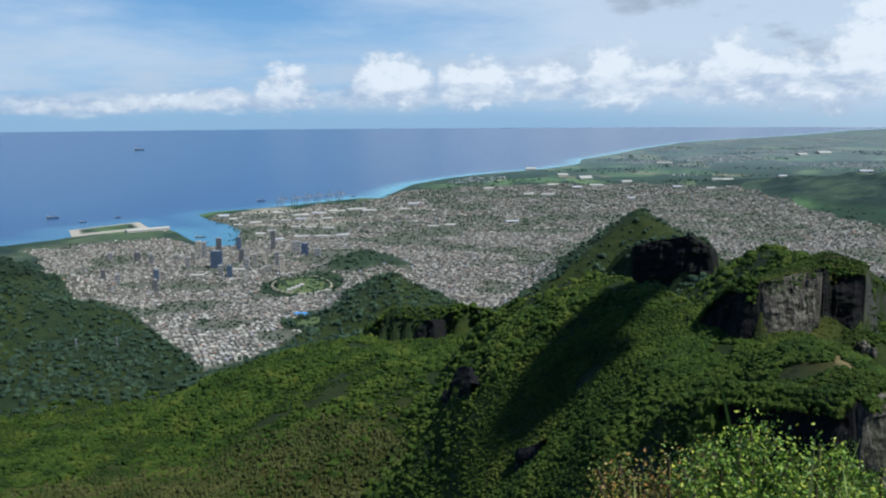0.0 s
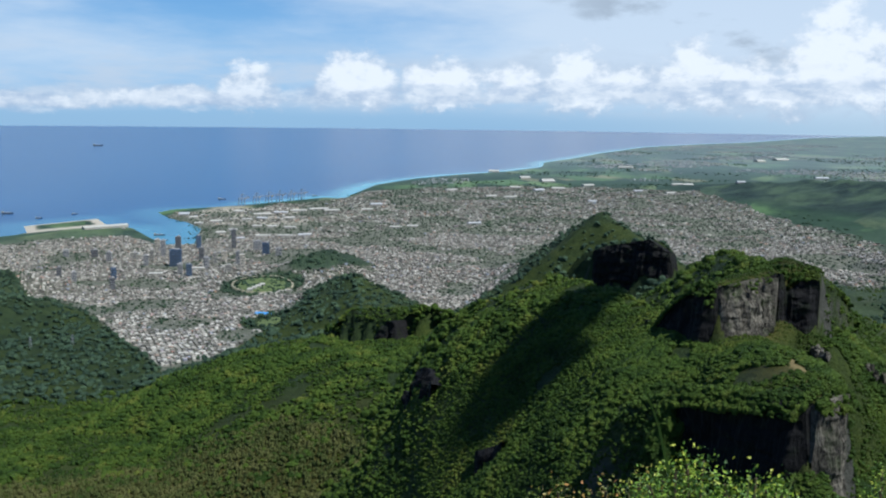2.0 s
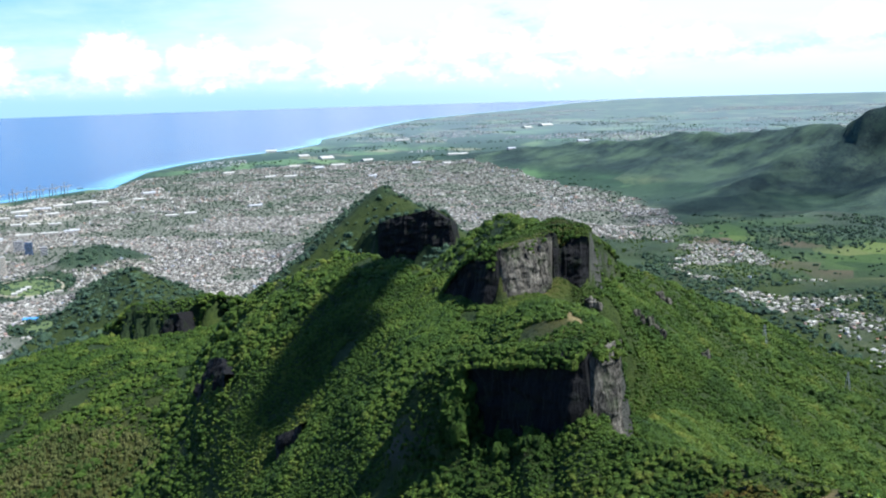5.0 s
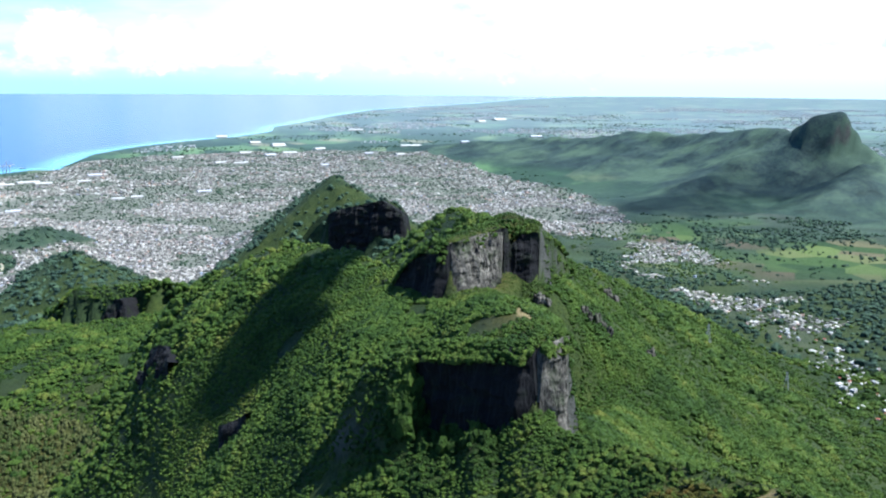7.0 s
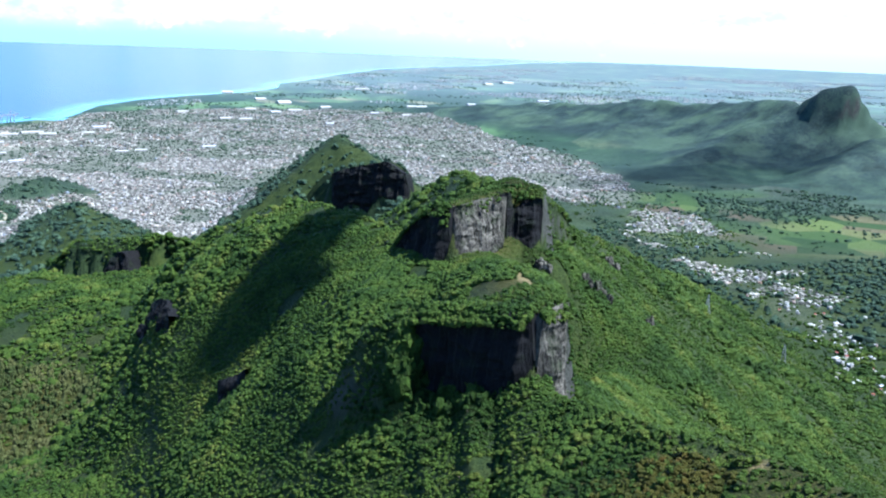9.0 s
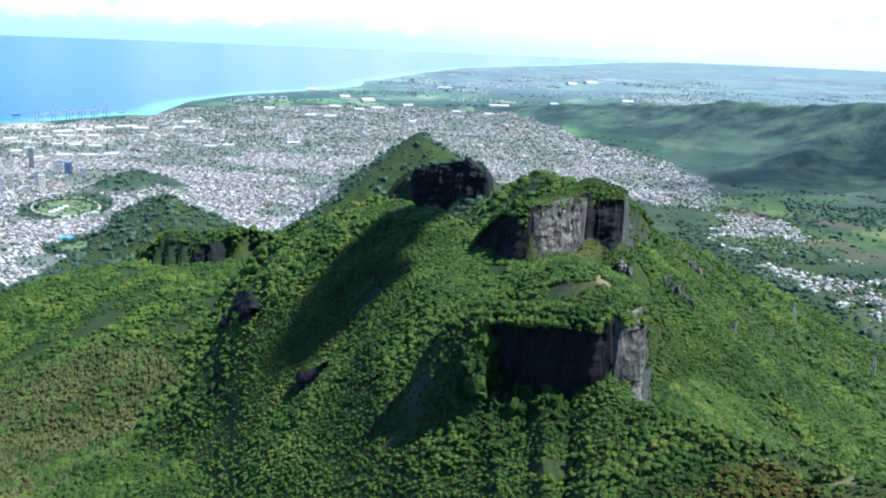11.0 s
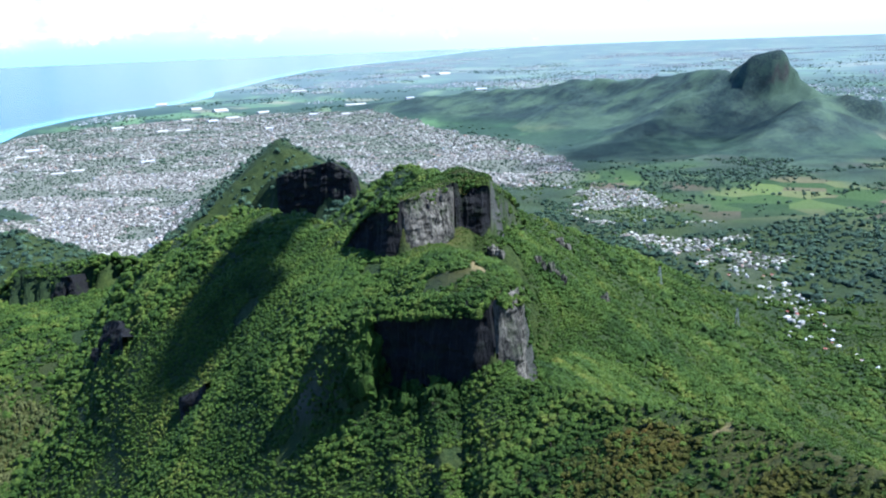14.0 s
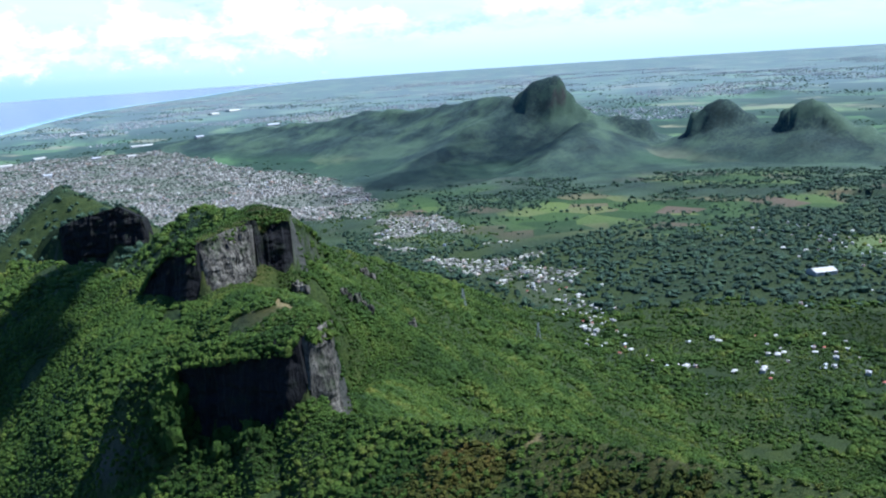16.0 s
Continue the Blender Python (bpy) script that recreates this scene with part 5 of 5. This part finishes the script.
first = set()
for (x, y), z in zip(LOTS, zs):
    k = pick.randrange(len(KINDS))
    m = pose(x, y, float(z) + 0.05, 0, 0, pick.choice((20, 35, 110, -60, 200)) + pick.uniform(-12, 12)) @ Matrix.Scale(pick.uniform(0.65, 1.05), 4)
    if k in first:
        copy_thing(KINDS[k], m)
    else:
        KINDS[k].matrix_world = m
        first.add(k)
x, y, tn = town_sites(60000, 24, 46, 215, 440, 31, 1.5, -0.03)
keep = np.hypot(x, y) > 232
x, y, tn = x[keep], y[keep], tn[keep]
n = len(x)
boxes("village_houses", x, y, 0.6 + 0.7 * rng.random(n) ** 2, 0.6 + 0.5 * rng.random(n), 0.3 + 0.35 * rng.random(n) ** 2, tn, HOUSES, "pale concrete village houses along a valley road")



def outcrop(az, el, wide, tall, count, seed):
    """A cluster of broken rocks standing out of the wooded slope."""
    r2 = np.random.default_rng(seed)
    cx, cy, rr = seat(az, el)
    top = new("rock_outcrop")
    top.matrix_world = pose(cx, cy, ground_at(cx, cy))
    for k in range(count):
        u = (k + 0.5) / count - 0.5 + 0.1 * (r2.random() - 0.5)
        x, y = math.cos(radians(az)) * u * wide, -math.sin(radians(az)) * u * wide + (r2.random() - 0.5) * 0.6
        h, w2 = tall * (0.55 + 0.6 * r2.random()), wide / count * (0.6 + 0.5 * r2.random())
        z = ground_at(cx + x, cy + y) - ground_at(cx, cy)
        bm = bmesh.new()
        bmesh.ops.create_icosphere(bm, subdivisions=3, radius=1.0)
        for v in bm.verts:
            p = v.co * (1 + 0.45 * noise.noise(v.co * 1.7 + Vector((k * 3.1, seed, 0))) + 0.25 * noise.noise(v.co * 4.5 + Vector((seed, k, 0))))
            v.co = Vector((x + p.x * w2, y + p.y * w2, z + p.z * h))
        part("rock", bm, SUNLIT_ROCK, top)
    return tagged(top, "grey broken rock outcrop on a wooded slope", "rock", "outcrops on the east slope")


for k, spec in enumerate(((25.8, -13.9, 1.4, 1.0, 3), (29.3, -15.1, 3.4, 1.1, 6), (29.9, -13.2, 2.6, 0.9, 4), (32.7, -16.9, 0.9, 1.5, 2))):
    outcrop(*spec, 70 + k)

# ---- single shrubs on the near slope ----
TRUNK = plain("grey_brown_bark", (0.12, 0.095, 0.07), 0.85, 0.2, 0.3, 8.0)


def shrub(seed):
    """A low tree: tapered trunk, limbs and a crown of uneven clumps."""
    r3 = random.Random(seed)
    top = new("tree")
    bm = bmesh.new()
    bmesh.ops.create_cone(bm, cap_ends=True, segments=6, radius1=0.035, radius2=0.018, depth=0.42, matrix=Matrix.Translation((0, 0, 0.1)))
    part("trunk", bm, TRUNK, top)
    for k in range(4):
        a, t = r3.uniform(0, 6.28), r3.uniform(0.14, 0.24)
        c = Vector((math.cos(a) * t, math.sin(a) * t, r3.uniform(0.32, 0.5)))
        part("limb", bar((0, 0, 0.2), c, 0.014), TRUNK, top)
        bm = bmesh.new()
        bmesh.ops.create_icosphere(bm, subdivisions=2, radius=1.0)
        rad = r3.uniform(0.11, 0.19)
        for v in bm.verts:
            v.co = c + Vector((v.co.x, v.co.y, v.co.z * 0.75)) * rad * (1 + r3.uniform(-0.32, 0.32))
        part("crown", bm, FOLIAGE, top)
    return tagged(top, "low leafy green tree in the ridge scrub", "tree", "trees on the near slope")


SHRUBS = [shrub(900 + k) for k in range(6)]
x, y = woods(*scatter(900, 2, 44, 42, 66, 88), clear=0.6)
z = height(x, y)
for k in range(min(190, len(x))):
    m = pose(float(x[k]), float(y[k]), float(z[k]) - 0.02, 0, 0, 47.0 * k)
    if k < len(SHRUBS):
        SHRUBS[k].matrix_world = m
    else:
        copy_thing(SHRUBS[k % 6], m)

# ---- the summit's edge: bushes, boulder, grass ----
lfm = Mat("bush_leaf", 0.5, 0.4)
lfm.color(lfm.ramp(lfm.island(), [(0.0, (0.03, 0.08, 0.010)), (0.5, (0.11, 0.21, 0.018)), (0.85, (0.26, 0.36, 0.030)), (1.0, (0.40, 0.42, 0.05))]))
BUSHLEAF = lfm.m
lfr = Mat("reddish_bush_leaf", 0.5, 0.4)
lfr.color(lfr.ramp(lfr.island(), [(0.0, (0.08, 0.12, 0.02)), (0.6, (0.20, 0.20, 0.03)), (1.0, (0.34, 0.15, 0.04))]))
REDLEAF = lfr.m
STEM = plain("brown_twig", (0.10, 0.075, 0.045), 0.8, 0.2, 0.3, 60.0)
bl = Mat("grass_blade", 0.6, 0.3)
bl.color(bl.ramp(bl.island(), [(0.0, (0.08, 0.15, 0.02)), (0.6, (0.18, 0.25, 0.05)), (1.0, (0.36, 0.33, 0.14))]))
BLADE = bl.m
bo = Mat("tan_boulder_stone", 0.85, 0.25)
_bn = bo.noise(26.0, 7, 0.65)
_bf = bo.noise(140.0, 5, 0.6)
bo.color(bo.mix(bo.range(bo.noise(45.0, 5, 0.6), 0.55, 0.7), bo.ramp(_bn, [(0.3, (0.07, 0.05, 0.022)), (0.5, (0.16, 0.115, 0.058)), (0.7, (0.26, 0.195, 0.105))]), (0.10, 0.085, 0.06)))
bo.bump(bo.math("ADD", _bn, bo.math("MULTIPLY", _bf, 0.4)), 0.8, 0.006)
BOULDER = bo.m


def leaves(points, size, seed):
    """Folded pointed leaves at the points, as arrays."""
    r3 = np.random.default_rng(seed)
    n = len(points)
    out = r3.normal(size=(n, 3)) * (1, 1, 0.6) + (0, 0, 0.45)
    out /= np.linalg.norm(out, axis=1)[:, None]
    side = np.cross(out, r3.normal(size=(n, 3)))
    side /= np.linalg.norm(side, axis=1)[:, None]
    upv = np.cross(side, out)
    s = (size * (0.6 + 0.8 * r3.random(n)))[:, None]
    p = points
    tip, mid = p + out * s, p + out * s * 0.45
    V = np.stack([p, mid + side * s * 0.3 + upv * s * 0.1, tip, mid - side * s * 0.3 + upv * s * 0.1, mid], 1).reshape(-1, 3)
    F = (np.array([(0, 1, 4), (1, 2, 4), (2, 3, 4), (3, 0, 4)])[None] + (np.arange(n) * 5)[:, None, None]).reshape(-1, 3)
    return V, F


def bush(x, y, top_z, spread, mat, seed, label, dense=1.0):
    """A leafy bush: curved stems from one root, each with its tufts of leaves."""
    r3 = np.random.default_rng(seed)
    z0 = ground_at(x, y) - 0.004
    tall = max(0.03, top_z - z0)
    top = new("bush")
    top.matrix_world = pose(x, y, z0)
    pts = []
    for k in range(9):
        a = r3.random() * 6.283
        lean = spread * (0.15 + 0.85 * r3.random())
        hgt = tall * (0.6 + 0.4 * r3.random()) if k else tall
        if k == 0:
            lean *= 0.2
        line = [Vector((math.cos(a) * lean * t ** 1.4, math.sin(a) * lean * t ** 1.4, hgt * t)) for t in (0, 0.25, 0.5, 0.75, 1.0)]
        bm = bmesh.new()
        for p, q, wd in zip(line, line[1:], (0.0022, 0.0017, 0.0012, 0.0008)):
            bar(p, q, wd, bm)
        part("stem", bm, STEM, top)
        for t in np.linspace(0.3, 1.0, 17):
            i = min(3, int(t * 4))
            c = line[i].lerp(line[i + 1], t * 4 - i)
            m = int(50 * dense)
            pts.append(np.array(c)[None] + r3.normal(size=(m, 3)) * 0.0055 * (1.5 - 0.9 * t))
    V, F = leaves(np.concatenate(pts), 0.0017, seed)
    ob = new("foliage", mesh_from("foliage", V, F, mat, False))
    ob.parent = top
    return tagged(top, label, "bush", "bushes at the summit's edge")


EYE0 = (-0.122, -0.409, 79.96)
BUSHES = [(12.5, 0.36, -21.8, 0.026), (14.5, 0.35, -21.0, 0.028), (16.6, 0.36, -20.2, 0.026), (18.6, 0.34, -19.2, 0.030), (19.8, 0.35, -18.7, 0.026),
          (21.4, 0.36, -19.6, 0.026), (23.0, 0.36, -19.3, 0.028), (24.6, 0.38, -19.8, 0.026), (17.5, 0.30, -24.0, 0.03), (21.0, 0.30, -23.5, 0.03), (24.0, 0.31, -23.0, 0.03), (13.8, 0.31, -25.0, 0.026), (27.0, 0.40, -20.5, 0.026)]
for k, (a0, d0, e0, wd) in enumerate(BUSHES):
    bx, by = EYE0[0] + math.sin(radians(a0)) * d0, EYE0[1] + math.cos(radians(a0)) * d0
    red = k in (0, 1)
    bush(bx, by, EYE0[2] + d0 * math.tan(radians(e0 - 0.4)), wd, REDLEAF if red else BUSHLEAF, 300 + k,
         "small reddish bush among green ones on the summit" if red else "sunlit bright green leafy bush on the summit", 0.4 if red else 0.75)

EYE1 = (-0.088, -0.385, 79.986)
for k, (a0, d0, e0, wd) in enumerate(((33.8, 0.42, -22.6, 0.024), (35.4, 0.43, -22.2, 0.026), (37.0, 0.42, -22.3, 0.024), (38.7, 0.43, -21.8, 0.028), (40.4, 0.42, -22.0, 0.026), (42.2, 0.43, -21.6, 0.028), (44.2, 0.43, -21.5, 0.028), (28.4, 0.44, -23.2, 0.022))):
    bx, by = EYE1[0] + math.sin(radians(a0)) * d0, EYE1[1] + math.cos(radians(a0)) * d0
    bush(bx, by, EYE1[2] + d0 * math.tan(radians(e0)), wd, BUSHLEAF, 340 + k, "low yellow-green leafy bush beside a boulder on the summit", 0.8)

bm = bmesh.new()
bmesh.ops.create_icosphere(bm, subdivisions=4, radius=1.0)
for v in bm.verts:
    p = v.co.copy()
    chip = noise.noise(p * 1.3) * 0.30 + noise.noise(p * 3.1) * 0.12 + noise.noise(p * 8.0) * 0.04
    p *= 1 + chip
    p.z = min(p.z, 0.62 + 0.12 * p.x)
    v.co = Vector((p.x * 0.021, p.y * 0.020, p.z * 0.034))
boulder = bpy.data.meshes.new("boulder")
bm.to_mesh(boulder)
bm.free()
boulder.materials.append(BOULDER)
ob = new("boulder", boulder)
ob.matrix_world = pose(0.113, -0.066, 79.799, 4, -6, 10)
tagged(ob, "tan weathered boulder on the grassy summit edge", "boulder")


def grass(name, cx, cy, rx, ry, n, tall, label, seed):
    """Thin bent blades joined into one tuft field."""
    r3 = np.random.default_rng(seed)
    x, y = cx + r3.normal(size=n) * rx, cy + r3.normal(size=n) * ry
    z = height(x, y) - 0.003
    a = r3.random(n) * 6.283
    lean = (0.1 + 0.6 * r3.random(n)) * tall
    hgt = tall * (0.5 + 0.8 * r3.random(n))
    wd = 0.0007 + 0.0005 * r3.random(n)
    dx, dy = np.cos(a), np.sin(a)
    rows = []
    for t, f in ((0, 1.0), (0.4, 0.9), (0.75, 0.6), (1.0, 0.05)):
        ox, oy, oz = x + dx * lean * t * t, y + dy * lean * t * t, z + hgt * t
        rows += [np.stack([ox - dy * wd * f, oy + dx * wd * f, oz], -1), np.stack([ox + dy * wd * f, oy - dx * wd * f, oz], -1)]
    V = np.stack(rows, 1).reshape(-1, 3)
    F = (np.array([(0, 1, 3, 2), (2, 3, 5, 4), (4, 5, 7, 6)])[None] + (np.arange(n) * 8)[:, None, None]).reshape(-1, 4)
    return tagged(new(name, mesh_from(name, V, F, BLADE, False)), label, "grass", kind="stuff")


grass("grass", 0.115, -0.105, 0.055, 0.018, 1500, 0.062, "dry green grass round a boulder on the summit", 401)
grass("grass", 0.05, -0.085, 0.04, 0.02, 800, 0.040, "green grass below the summit bushes", 402)
grass("grass_stalks", 0.10, -0.09, 0.05, 0.02, 26, 0.105, "a few tall dry grass stalks", 403)
